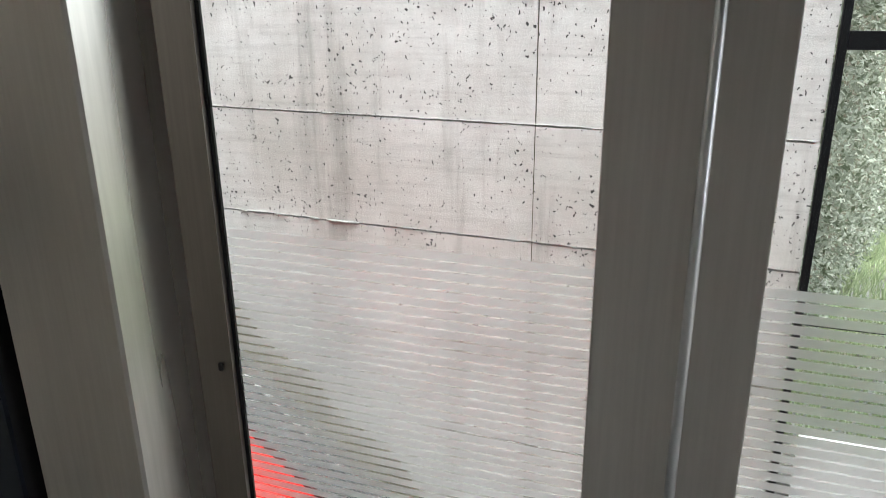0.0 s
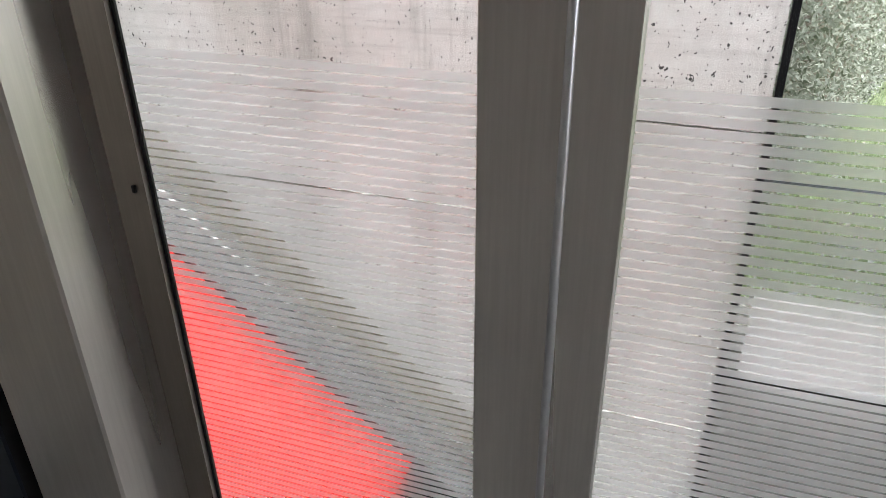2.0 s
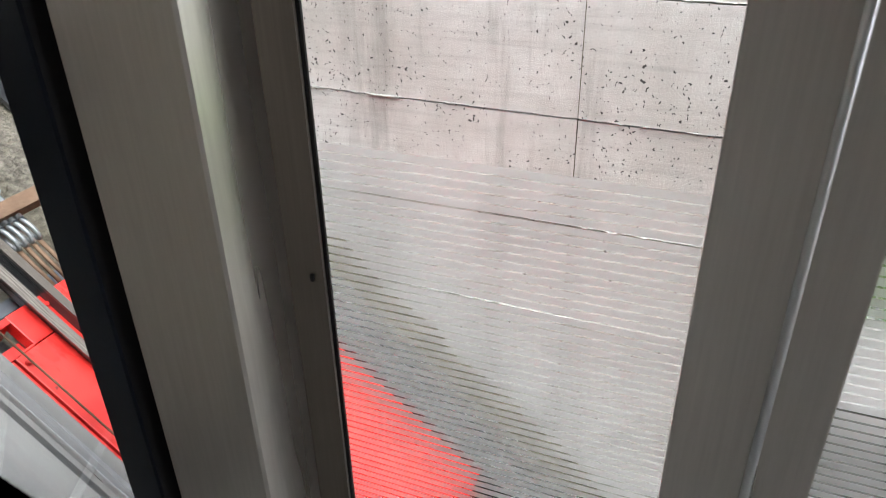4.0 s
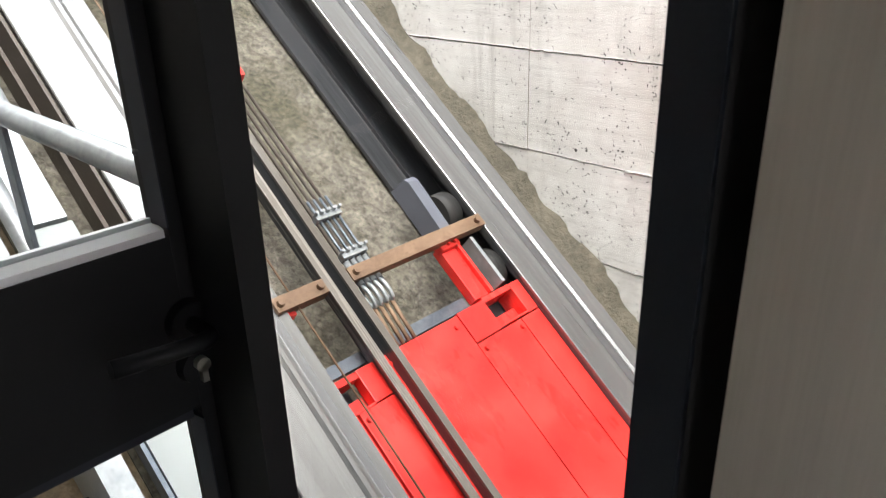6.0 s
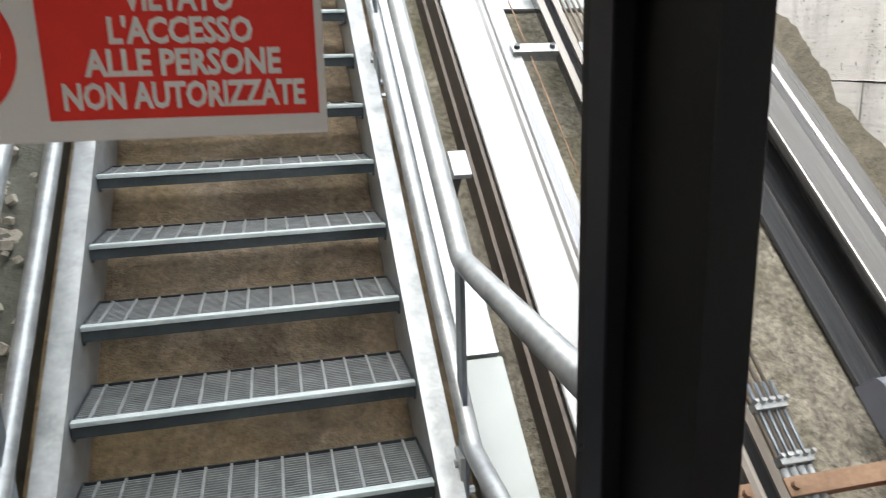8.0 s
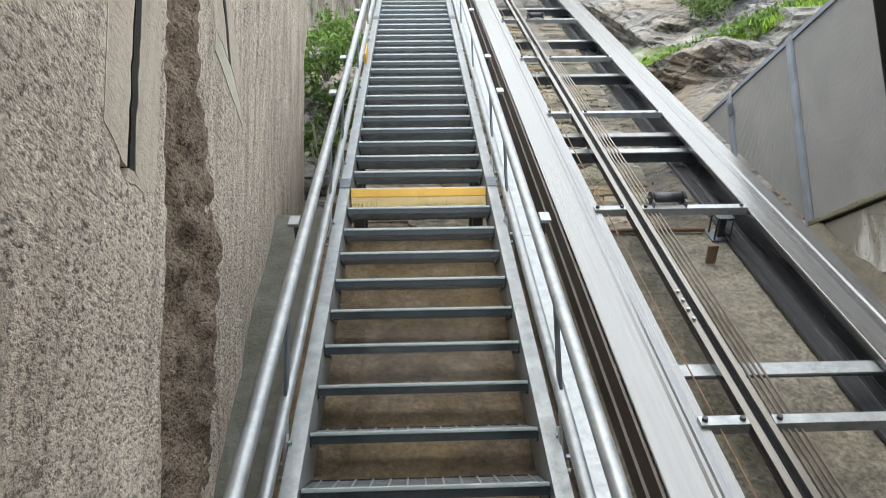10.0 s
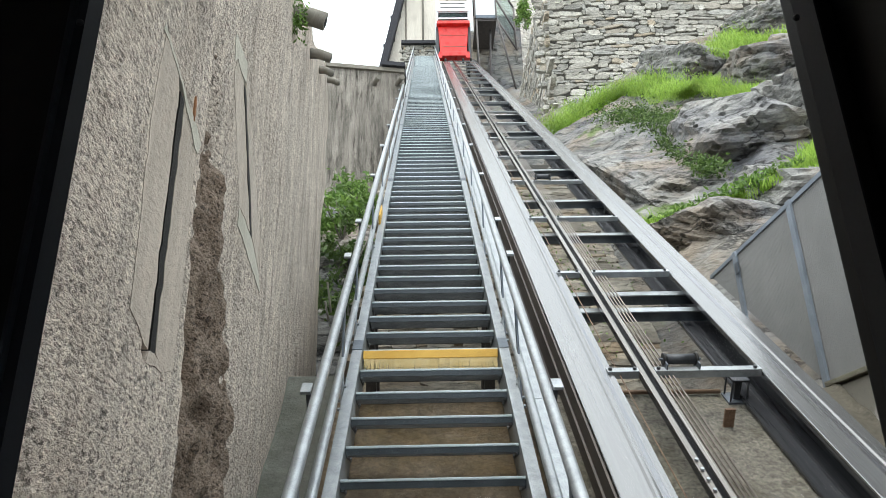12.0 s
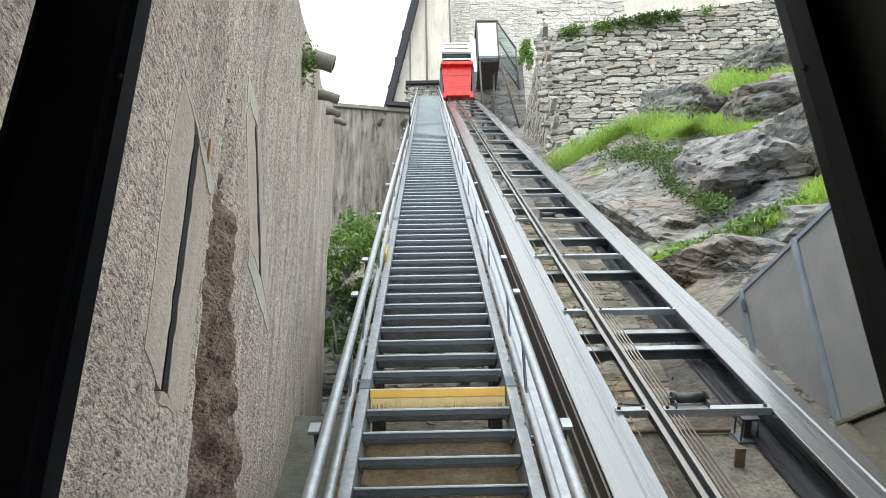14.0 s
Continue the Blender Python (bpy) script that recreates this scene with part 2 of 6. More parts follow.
def render_coat(name, lo, hi, dirt, pits=1.0, wetness=1.0):
    """Coarse pebbly lime render, streaked by rain."""
    m, t, s = nodes_of(name)
    v = position(t)
    rough = noise_node(t, v, 62, 4, 0.68, (1.0, 0.55, 1.2))
    deep = noise_node(t, v, 22, 4, 0.7)
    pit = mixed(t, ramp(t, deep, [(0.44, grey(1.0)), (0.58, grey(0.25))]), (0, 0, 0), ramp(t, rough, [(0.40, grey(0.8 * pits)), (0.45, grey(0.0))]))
    grain = noise_node(t, v, 110, 5, 0.7)
    peb = noise_node(t, v, 24, 6, 0.75)
    run = noise_node(t, v, 1.3, 7, 0.75, (2.4, 2.4, 0.5))
    big = noise_node(t, v, 0.8, 5, 0.6)
    col = ramp(t, mixed(t, 0.5, peb, grain), [(0.36, lo), (0.62, hi)])
    # Shade inside the pits goes into the colour; the bump sinks them too.
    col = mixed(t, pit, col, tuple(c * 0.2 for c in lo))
    col = mixed(t, ramp(t, run, [(0.45, grey(0.0)), (0.7, grey(0.7))]), col, dirt)
    col = mixed(t, ramp(t, big, [(0.5, grey(0.0)), (0.75, grey(0.4))]), col, tuple(c * 1.15 for c in hi))
    lines = noise_node(t, v, 5.0, 6, 0.78, (2.2, 2.2, 0.30))
    patchy = noise_node(t, v, 0.45, 3, 0.6)
    wet = t.nodes.new("ShaderNodeMath")
    wet.operation = "MULTIPLY"
    t.links.new(ramp(t, lines, [(0.48, grey(0.0)), (0.62, grey(0.8))]), wet.inputs[0])
    t.links.new(ramp(t, patchy, [(0.48, grey(0.0)), (0.62, grey(0.7 * wetness))]), wet.inputs[1])
    col = mixed(t, wet.outputs[0], col, tuple(c * 0.75 for c in dirt))
    pale = noise_node(t, v, 9.0, 5, 0.72, (1.0, 1.0, 0.09))
    col = mixed(t, 0.42 * wetness, col, ramp(t, pale, [(0.38, grey(0.5)), (0.50, grey(1.0)), (0.64, grey(1.35))]), "MULTIPLY")
    # Dark pit specks and pale grains, painted in colour without relief.
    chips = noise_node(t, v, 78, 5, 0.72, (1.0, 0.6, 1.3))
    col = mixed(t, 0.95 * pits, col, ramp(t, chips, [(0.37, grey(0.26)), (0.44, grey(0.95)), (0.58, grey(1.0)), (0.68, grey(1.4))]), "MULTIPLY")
    t.links.new(col, s.inputs["Base Color"])
    s.inputs["Roughness"].default_value = 0.95
    h = mixed(t, pit, mixed(t, 0.55, peb, rough), (0, 0, 0))
    bump(t, s, h, 0.3 + 0.7 * pits, 0.034 * pits + 0.003)
    return m


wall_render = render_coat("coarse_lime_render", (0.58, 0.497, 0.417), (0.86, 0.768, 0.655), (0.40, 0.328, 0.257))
band_render = render_coat("dark_eroded_render", (0.20, 0.15, 0.11), (0.38, 0.295, 0.225), (0.14, 0.105, 0.076), 1.0, 0.2)
far_render = render_coat("dark_streaked_render", (0.24, 0.22, 0.19), (0.42, 0.385, 0.335), (0.10, 0.088, 0.074), 1.0, 1.8)
smooth_render = render_coat("smooth_patch_render", (0.47, 0.41, 0.345), (0.58, 0.515, 0.435), (0.40, 0.345, 0.28), 0.35, 0.5)
house_render = render_coat("pale_house_render", (0.58, 0.54, 0.47), (0.72, 0.68, 0.60), (0.42, 0.385, 0.33), 0.2, 0.35)


def stone(name, palette, scale):
    m, t, s = nodes_of(name)
    info = t.nodes.new("ShaderNodeObjectInfo")
    geo = t.nodes.new("ShaderNodeNewGeometry")
    add = t.nodes.new("ShaderNodeMath")
    add.operation = "ADD"
    t.links.new(info.outputs["Random"], add.inputs[0])
    t.links.new(geo.outputs["Random Per Island"], add.inputs[1])
    fr = t.nodes.new("ShaderNodeMath")
    fr.operation = "FRACT"
    t.links.new(add.outputs[0], fr.inputs[0])
    tone = ramp(t, fr.outputs[0], palette)
    v = geo.outputs["Position"]
    g = noise_node(t, v, scale, 6, 0.7, (1, 1, 2.2))
    col = mixed(t, 0.75, tone, ramp(t, g, [(0.34, grey(0.25)), (0.48, grey(0.95)), (0.66, grey(1.4))]), "MULTIPLY")
    grit = noise_node(t, v, scale * 4.5, 6, 0.75, (1, 1, 1.8))
    col = mixed(t, 0.8, col, ramp(t, grit, [(0.37, grey(0.35)), (0.46, grey(1.0)), (0.58, grey(1.0)), (0.68, grey(1.45))]), "MULTIPLY")
    t.links.new(col, s.inputs["Base Color"])
    s.inputs["Roughness"].default_value = 0.88
    bump(t, s, mixed(t, 0.4, g, grit), 0.8, 0.04)
    return m


wall_stone = stone("grey_schist_stone", [(0, (0.26, 0.257, 0.235)), (0.35, (0.38, 0.365, 0.32)), (0.7, (0.54, 0.52, 0.465)), (0.85, (0.34, 0.34, 0.315)), (1, (0.43, 0.36, 0.265))], 9)
pale_stone = stone("pale_limewashed_stone", [(0, (0.50, 0.48, 0.44)), (0.5, (0.66, 0.64, 0.59)), (1, (0.76, 0.74, 0.69))], 9)
rubble_stone = stone("brown_rubble_stone", [(0, (0.14, 0.12, 0.095)), (0.4, (0.26, 0.235, 0.19)), (0.75, (0.36, 0.33, 0.27)), (1, (0.22, 0.16, 0.10))], 9)


def rock_colour(t, v):
    """Layered schist: dark seams, brown and pale patches, thin cracks; gives colour and height."""
    layer = noise_node(t, v, 1.1, 9, 0.68, (0.55, 0.9, 2.8))
    fine = noise_node(t, v, 9, 8, 0.72, (0.5, 1, 3.0))
    tint = noise_node(t, v, 0.6, 5, 0.65)
    cool = noise_node(t, v, 0.5, 4, 0.6, (1.3, 0.8, 1.1))
    lichen = noise_node(t, v, 6.0, 6, 0.75)
    crack = noise_node(t, v, 0.8, 7, 0.62, (1.0, 0.7, 2.2))
    col = ramp(t, layer, [(0.30, (0.09, 0.09, 0.09)), (0.47, (0.21, 0.21, 0.20)), (0.66, (0.35, 0.346, 0.322))])
    col = mixed(t, ramp(t, cool, [(0.50, grey(0.0)), (0.62, grey(0.6))]), col, (0.12, 0.122, 0.15))
    col = mixed(t, ramp(t, tint, [(0.47, grey(0.0)), (0.60, grey(0.6))]), col, (0.27, 0.205, 0.14))
    col = mixed(t, ramp(t, lichen, [(0.60, grey(0.0)), (0.70, grey(0.5))]), col, (0.46, 0.46, 0.41))
    col = mixed(t, 0.85, col, ramp(t, fine, [(0.36, grey(0.40)), (0.50, grey(0.92)), (0.62, grey(1.2))]), "MULTIPLY")
    speck = noise_node(t, v, 34, 6, 0.75, (0.6, 1, 1.8))
    col = mixed(t, 0.8, col, ramp(t, speck, [(0.37, grey(0.35)), (0.48, grey(1.0)), (0.62, grey(1.05)), (0.70, grey(1.5))]), "MULTIPLY")
    lines = ramp(t, crack, [(0.484, grey(1.0)), (0.497, grey(0.06)), (0.503, grey(0.06)), (0.516, grey(1.0))])
    col = mixed(t, 0.65, col, lines, "MULTIPLY")
    return col, mixed(t, 0.35, mixed(t, 0.4, layer, fine), lines)


def rock_material():
    m, t, s = nodes_of("schist_rock")
    col, h = rock_colour(t, position(t))
    t.links.new(col, s.inputs["Base Color"])
    s.inputs["Roughness"].default_value = 0.8
    bump(t, s, h, 1.0, 0.14)
    return m


rock = rock_material()


def leafy(name, lo, hi):
    m, t, s = nodes_of(name)
    geo = t.nodes.new("ShaderNodeNewGeometry")
    col = ramp(t, geo.outputs["Random Per Island"], [(0.0, lo), (1.0, hi)])
    big = noise_node(t, geo.outputs["Position"], 1.2, 3, 0.6)
    col = mixed(t, 0.6, col, ramp(t, big, [(0.3, grey(0.55)), (0.7, grey(1.25))]), "MULTIPLY")
    t.links.new(col, s.inputs["Base Color"])
    s.inputs["Roughness"].default_value = 0.55
    tr = t.nodes.new("ShaderNodeBsdfTranslucent")
    t.links.new(col, tr.inputs[0])
    mx = t.nodes.new("ShaderNodeMixShader")
    mx.inputs[0].default_value = 0.35
    t.links.new(s.outputs[0], mx.inputs[1])
    t.links.new(tr.outputs[0], mx.inputs[2])
    t.links.new(mx.outputs[0], t.nodes["Material Output"].inputs[0])
    return m


grass_blades = leafy("fresh_grass", (0.17, 0.33, 0.03), (0.42, 0.60, 0.09))
lawn_blades = leafy("pale_lawn_grass", (0.30, 0.38, 0.20), (0.50, 0.57, 0.36))
ivy_leaves = leafy("ivy_leaves", (0.03, 0.065, 0.015), (0.13, 0.21, 0.05))
shrub_leaves = leafy("shrub_leaves", (0.06, 0.13, 0.02), (0.22, 0.36, 0.08))
hedge_leaves = leafy("silvery_hedge_leaves", (0.10, 0.125, 0.07), (0.54, 0.58, 0.49))
core_brown = plain("dark_brown_core", (0.05, 0.04, 0.025), (0.14, 0.12, 0.07), 0.9, 0.0, 2, 25, 0.5, 0.03)


def ground_material():
    m, t, s = nodes_of("rock_and_turf")
    v = position(t)
    a = noise_node(t, v, 0.7, 6, 0.65)
    f = noise_node(t, v, 14, 6, 0.7)
    turf = ramp(t, f, [(0.3, (0.06, 0.10, 0.02)), (0.7, (0.16, 0.24, 0.05))])
    bare, h = rock_colour(t, v)
    t.links.new(mixed(t, ramp(t, a, [(0.60, grey(0.0)), (0.66, grey(0.8))]), bare, turf), s.inputs["Base Color"])
    s.inputs["Roughness"].default_value = 0.95
    bump(t, s, h, 1.0, 0.12)
    return m


ground_mat = ground_material()


def glass_material(name, tint=(0.95, 0.97, 0.96), ior=1.45):
    m = bpy.data.materials.new(name)
    m.use_nodes = True
    t = m.node_tree
    t.nodes.remove(t.nodes["Principled BSDF"])
    tr = t.nodes.new("ShaderNodeBsdfTransparent")
    tr.inputs[0].default_value = (*tint, 1)
    gl = t.nodes.new("ShaderNodeBsdfGlossy")
    gl.inputs["Roughness"].default_value = 0.01
    fr = t.nodes.new("ShaderNodeFresnel")
    fr.inputs[0].default_value = ior
    mx = t.nodes.new("ShaderNodeMixShader")
    t.links.new(fr.outputs[0], mx.inputs[0])
    t.links.new(tr.outputs[0], mx.inputs[1])
    t.links.new(gl.outputs[0], mx.inputs[2])
    t.links.new(mx.outputs[0], t.nodes["Material Output"].inputs[0])
    return m


glass = glass_material("clear_glass", ior=1.15)
far_glass = glass_material("greenish_glass", (0.55, 0.66, 0.64), 1.3)


def film_material():
    m = bpy.data.materials.new("frosted_film")
    m.use_nodes = True
    t = m.node_tree
    t.nodes.remove(t.nodes["Principled BSDF"])
    rf = t.nodes.new("ShaderNodeBsdfRefraction")
    rf.inputs["Color"].default_value = (0.86, 0.86, 0.86, 1)
    rf.inputs["Roughness"].default_value, rf.inputs["IOR"].default_value = 0.9, 1.045
    tl = t.nodes.new("ShaderNodeBsdfTranslucent")
    tl.inputs[0].default_value = (0.92, 0.92, 0.92, 1)
    mx = t.nodes.new("ShaderNodeMixShader")
    mx.inputs[0].default_value = 0.20
    t.links.new(rf.outputs[0], mx.inputs[1])
    t.links.new(tl.outputs[0], mx.inputs[2])
    t.links.new(mx.outputs[0], t.nodes["Material Output"].inputs[0])
    return m


film = film_material()

# ---- mesh helpers ----
# the frame of the incline: x across, u up the slope, n square to it
SLOPE = Matrix(((1, 0, 0, 0), (0, CA, -SA, 0), (0, SA, CA, 0), (0, 0, 0, 1)))


def on_slope(x, u, n):
    return SLOPE @ Vector((x, u, n))


def box(bm, x0, x1, y0, y1, z0, z1, m=None):
    vs = [bm.verts.new((x, y, z)) for x in (x0, x1) for y in (y0, y1) for z in (z0, z1)]
    fs = [bm.faces.new([vs[i] for i in f]) for f in ((0, 1, 3, 2), (4, 6, 7, 5), (0, 4, 5, 1), (2, 3, 7, 6), (0, 2, 6, 4), (1, 5, 7, 3))]
    if m:
        bmesh.ops.transform(bm, matrix=m, verts=vs)
    return vs


def new_bm():
    return bmesh.new()


def boxed(*args, bevel=0.0, m=None):
    bm = new_bm()
    box(bm, *args, m)
    if bevel:
        bmesh.ops.bevel(bm, geom=bm.edges[:], offset=bevel, segments=2, profile=0.7, affect="EDGES")
    return bm


def prism(profile, y0, y1, bm=None):
    """A closed outline of (x, z) pairs drawn out from y0 to y1."""
    bm = bm or new_bm()
    a = [bm.verts.new((x, y0, z)) for x, z in profile]
    b = [bm.verts.new((x, y1, z)) for x, z in profile]
    n = len(profile)
    bm.faces.new(a)
    bm.faces.new(b[::-1])
    for i in range(n):
        bm.faces.new((a[i], b[i], b[(i + 1) % n], a[(i + 1) % n]))
    bmesh.ops.recalc_face_normals(bm, faces=bm.faces[:])
    return bm


def tube(points, r, sides=12, bm=None, caps=True):
    """A round bar along a line of points."""
    bm = bm or new_bm()
    pts = [Vector(p) for p in points]
    rings = []
    up = None
    for i, p in enumerate(pts):
        d = (pts[min(i + 1, len(pts) - 1)] - pts[max(i - 1, 0)]).normalized()
        if up is None:
            up = d.orthogonal().normalized()
        up = (up - d * up.dot(d)).normalized()
        side = d.cross(up)
        rings.append([bm.verts.new(p + (up * math.cos(2 * math.pi * k / sides) + side * math.sin(2 * math.pi * k / sides)) * r) for k in range(sides)])
    for a, b in zip(rings, rings[1:]):
        for k in range(sides):
            f = bm.faces.new((a[k], a[(k + 1) % sides], b[(k + 1) % sides], b[k]))
            f.smooth = True
    if caps:
        bm.faces.new(rings[0][::-1])
        bm.faces.new(rings[-1])
    return bm


def bend(points, radius, steps=6):
    """A line of points with its inner corners rounded."""
    pts = [Vector(p) for p in points]
    out = [pts[0]]
    for a, b, c in zip(pts, pts[1:], pts[2:]):
        d1, d2 = (a - b).normalized(), (c - b).normalized()
        p, q = b + d1 * radius, b + d2 * radius
        for i in range(steps + 1):
            s = i / steps
            out.append(p * (1 - s) ** 2 + b * 2 * s * (1 - s) + q * s ** 2)
    out.append(pts[-1])
    return out


def mesh_of(bm, name, material):
    me = bpy.data.meshes.new(name)
    bm.to_mesh(me)
    bm.free()
    me.materials.append(material)
    return me


def part(name, bm, material, parent, label=""):
    ob = new(name, mesh_of(bm, name, material))
    ob.parent = parent
    if label:
        ob["label"] = label
    return ob


def thing(name, label, category, m=None, group="", kind="", bm=None, material=None):
    ob = new(name, mesh_of(bm, name, material) if bm else None)
    if m is not None:
        ob.matrix_basis = m
    return tagged(ob, label, category, group, kind)


def shared(name, me, parent, m):
    ob = new(name, me)
    ob.parent = parent
    ob.matrix_basis = m
    return ob


# ---- ground ----
WALL_X = 2.65


def hill(x, y):
    """Height of the bare hillside."""
    z = 0.8288 * y - 1.25 - 0.09 * (y - 6)
    return z + 0.55 * (x - 2.6) if x > 2.6 else z - 0.6 * min((2.6 - x) / 0.5, 1)


def ground_z(x, y):
    if y < -1.5:
        z = -3.0 if x < 2.75 else -0.36 - 0.09 * (x - 4) - 0.12 * max(-2.5 - y, 0)
        return max(z, -12)
    if y < 4.0:
        k = (y + 1.5) / 5.5
        low = -3.0 + k * (hill(x, 4.0) + 3.0)
        return low if x < 2.75 else max(low, -0.4 + (y + 1.5) * 0.58)
    z = hill(x, min(y, 32)) + max(y - 32, 0) * 0.02
    if x > 2.6:
        z += 0.35 * noise.fractal(Vector((x * 0.6, y * 0.6, 0.3)), 0.8, 2.2, 5) - 0.30 * abs(noise.noise(Vector((x * 0.8 + y * 0.5, y * 1.7 - x * 0.6, 4.0))))
    z = min(z, 26 + 0.01 * max(x, 0))
    if x < -3:
        z -= min((-3 - x) * 0.4, 14)
    return z


def grid_sheet(xs, ys, zf):
    bm = new_bm()
    rows = [[bm.verts.new((x, y, zf(x, y))) for x in xs] for y in ys]
    for a, b in zip(rows, rows[1:]):
        for i in range(len(xs) - 1):
            bm.faces.new((a[i], a[i + 1], b[i + 1], b[i])).smooth = True
    return bm


def steps(*spans):
    out = []
    for a, b, n in spans:
        out += [a + (b - a) * i / n for i in range(n)]
    return out + [spans[-1][1]]


xs = steps((-1500, -60, 6), (-60, -6, 10), (-6, 2.5, 14), (2.5, 14, 120), (14, 60, 10), (60, 1500, 6))
ys = steps((-1500, -60, 6), (-60, -6, 10), (-6, 3, 14), (3, 22, 200), (22, 60, 14), (60, 1500, 6))
thing("ground", "steep hillside of bare rock and turf", "ground", None, "", "structure", grid_sheet(xs, ys, ground_z), ground_mat)

# ---- the trench under the track ----
FLOOR_N = -0.56
thing("trench_floor", "stained sloping concrete floor under the track", "floor", SLOPE, "", "structure",
      boxed(0.60, 2.9, -3.6, 5.0, FLOOR_N - 0.5, FLOOR_N), floor_concrete)
thing("stair_floor", "brown and yellow stained concrete slope under the stairs", "floor", SLOPE, "", "structure",
      boxed(-0.62, 0.598, -3.6, 5.0, FLOOR_N - 0.5, FLOOR_N - 0.003), stair_bed)
thing("side_ledge", "rough damp concrete ledge beside the stairs", "ledge", SLOPE, "", "structure",
      boxed(-1.4, -0.622, -1.0, 5.18, -1.2, -0.485, bevel=0.006), ledge_grey)


def wavy_fillet():
    """Damp mortar strip along the foot of the wall, with an uneven upper edge."""
    bm = new_bm()
    rows = []
    n = 420
    for i in range(n + 1):
        u = -2.6 + 7.6 * i / n
        h = 0.055 + 0.075 * abs(noise.noise(Vector((u * 1.7, 0.3, 0)))) + 0.035 * noise.fractal(Vector((u * 6, 2.0, 0)), 0.8, 2.2, 5)
        w = 0.16 + 0.05 * noise.noise(Vector((u * 3, 5.0, 0)))
        rows.append([bm.verts.new(v) for v in ((2.64 - w, u, FLOOR_N + 0.004), (2.60, u, FLOOR_N + 0.03), (2.636, u, FLOOR_N + h), (2.66, u, FLOOR_N + h))])
    for a, b in zip(rows, rows[1:]):
        for k in range(3):
            bm.faces.new((a[k], b[k], b[k + 1], a[k + 1])).smooth = True
    bmesh.ops.recalc_face_normals(bm, faces=bm.faces[:])
    return bm


thing("wall_fillet", "dark mossy mortar along the foot of the wall", "trim", SLOPE, "", "structure", wavy_fillet(), ledge_concrete)
thing("kerb_strip", "grey concrete strip beside the rail", "kerb", SLOPE, "", "structure",
      boxed(2.295, 2.37, -3.4, 5.0, FLOOR_N - 0.01, -0.40, bevel=0.01), floor_concrete)

east = thing("wall_east", "pale board-marked concrete retaining wall with rain streaks", "wall", None, "", "structure",
             boxed(WALL_X + 0.012, WALL_X + 0.32, -1.45, 4.62, -3.2, 2.79), mossy_concrete)

# Unseen wall and lintel, added to block sky from the rail reflections.
thing("wall_unseen_upper", "unseen upper wall added to dim the rail reflections", "wall", None, "", "structure",
      boxed(2.70, 2.98, -4.0, 0.9, 2.80, 4.9), house_render)
thing("lintel_unseen", "unseen dark lintel added above the gate to shape reflections", "lintel", None, "", "structure",
      boxed(2.70, 2.98, -4.0, -1.46, 1.80, 2.797), band_render)


# ---- vestibule ----
back = thing("wall_south", "plain grey back wall with an open doorway", "wall", None, "", "structure")
for x0, x1, z0, z1 in ((-0.62, -0.30, -0.15, 2.9), (0.35, 0.75, -0.15, 2.9), (-0.30, 0.35, 2.1, 2.9), (-0.30, 0.35, -0.15, 0.0)):
    part("wall_piece", boxed(x0, x1, -3.3, -3.202, z0, z1), interior_grey, back)
thing("wall_inner", "plain grey side wall", "wall", None, "", "structure", boxed(-0.62, -0.54, -3.2, -0.54, 0.001, 2.749), interior_grey)
thing("wall_lobby", "plain grey wall beside the landing doors", "wall", None, "", "structure", boxed(0.58, 0.68, -3.2, -1.86, 0.001, 2.749), interior_grey)
thing("lintel", "grey steel panel above the landing doors", "panel", None, "", "structure", boxed(0.57, 0.69, -1.855, -0.54, 2.2, 2.749), interior_grey)
thing("wall_pit_end", "plain grey concrete wall closing the lower end of the pit", "wall", None, "", "structure", boxed(0.76, 2.62, -3.55, -3.31, -3.4, 2.9), mossy_concrete)
# Out of view; added so the rails reflect a dark wall, not sky.
thing("wall_unseen_back", "unseen rendered wall added behind the landing for rail reflections", "wall", None, "", "structure", boxed(0.76, 3.5, -3.85, -3.56, -0.5, 4.2), band_render)


def slab(p, q, thick, z0, z1):
    """An upright slab whose inner face runs from p to q in plan; thickness to the right of that line."""
    bm = new_bm()
    d = Vector((q[0] - p[0], q[1] - p[1], 0)).normalized()
    s = Vector((d.y, -d.x, 0)) * thick
    a, b = Vector((p[0], p[1], 0)), Vector((q[0], q[1], 0))
    prof = [a, b, b + s, a + s]
    lo = [bm.verts.new((v.x, v.y, z0)) for v in prof]
    hi = [bm.verts.new((v.x, v.y, z1)) for v in prof]
    bm.faces.new(lo)
    bm.faces.new(hi)
    for i in range(4):
        bm.faces.new((lo[i], lo[(i + 1) % 4], hi[(i + 1) % 4], hi[i]))
    bmesh.ops.recalc_face_normals(bm, faces=bm.faces[:])
    return bm


def column(outline, z0, z1):
    bm = new_bm()
    lo = [bm.verts.new((x, y, z0)) for x, y in outline]
    hi = [bm.verts.new((x, y, z1)) for x, y in outline]
    bm.faces.new(lo)
    bm.faces.new(hi)
    n = len(outline)
    for i in range(n):
        bm.faces.new((lo[i], lo[(i + 1) % n], hi[(i + 1) % n], hi[i]))
    bmesh.ops.recalc_face_normals(bm, faces=bm.faces[:])
    return bm


PLAN = [(-0.62, -3.2), (0.70, -3.2), (0.70, -0.53), (0.50, -0.53), (0.43, 0.06), (-0.43, 0.06), (-0.50, -0.53), (-0.62, -0.53)]
thing("floor", "dark grey vestibule floor", "floor", None, "", "structure", column(PLAN, -0.15, 0.0), interior_grey)
thing("ceiling", "grey vestibule ceiling", "ceiling", None, "", "structure", column(PLAN, 2.75, 2.9), interior_grey)

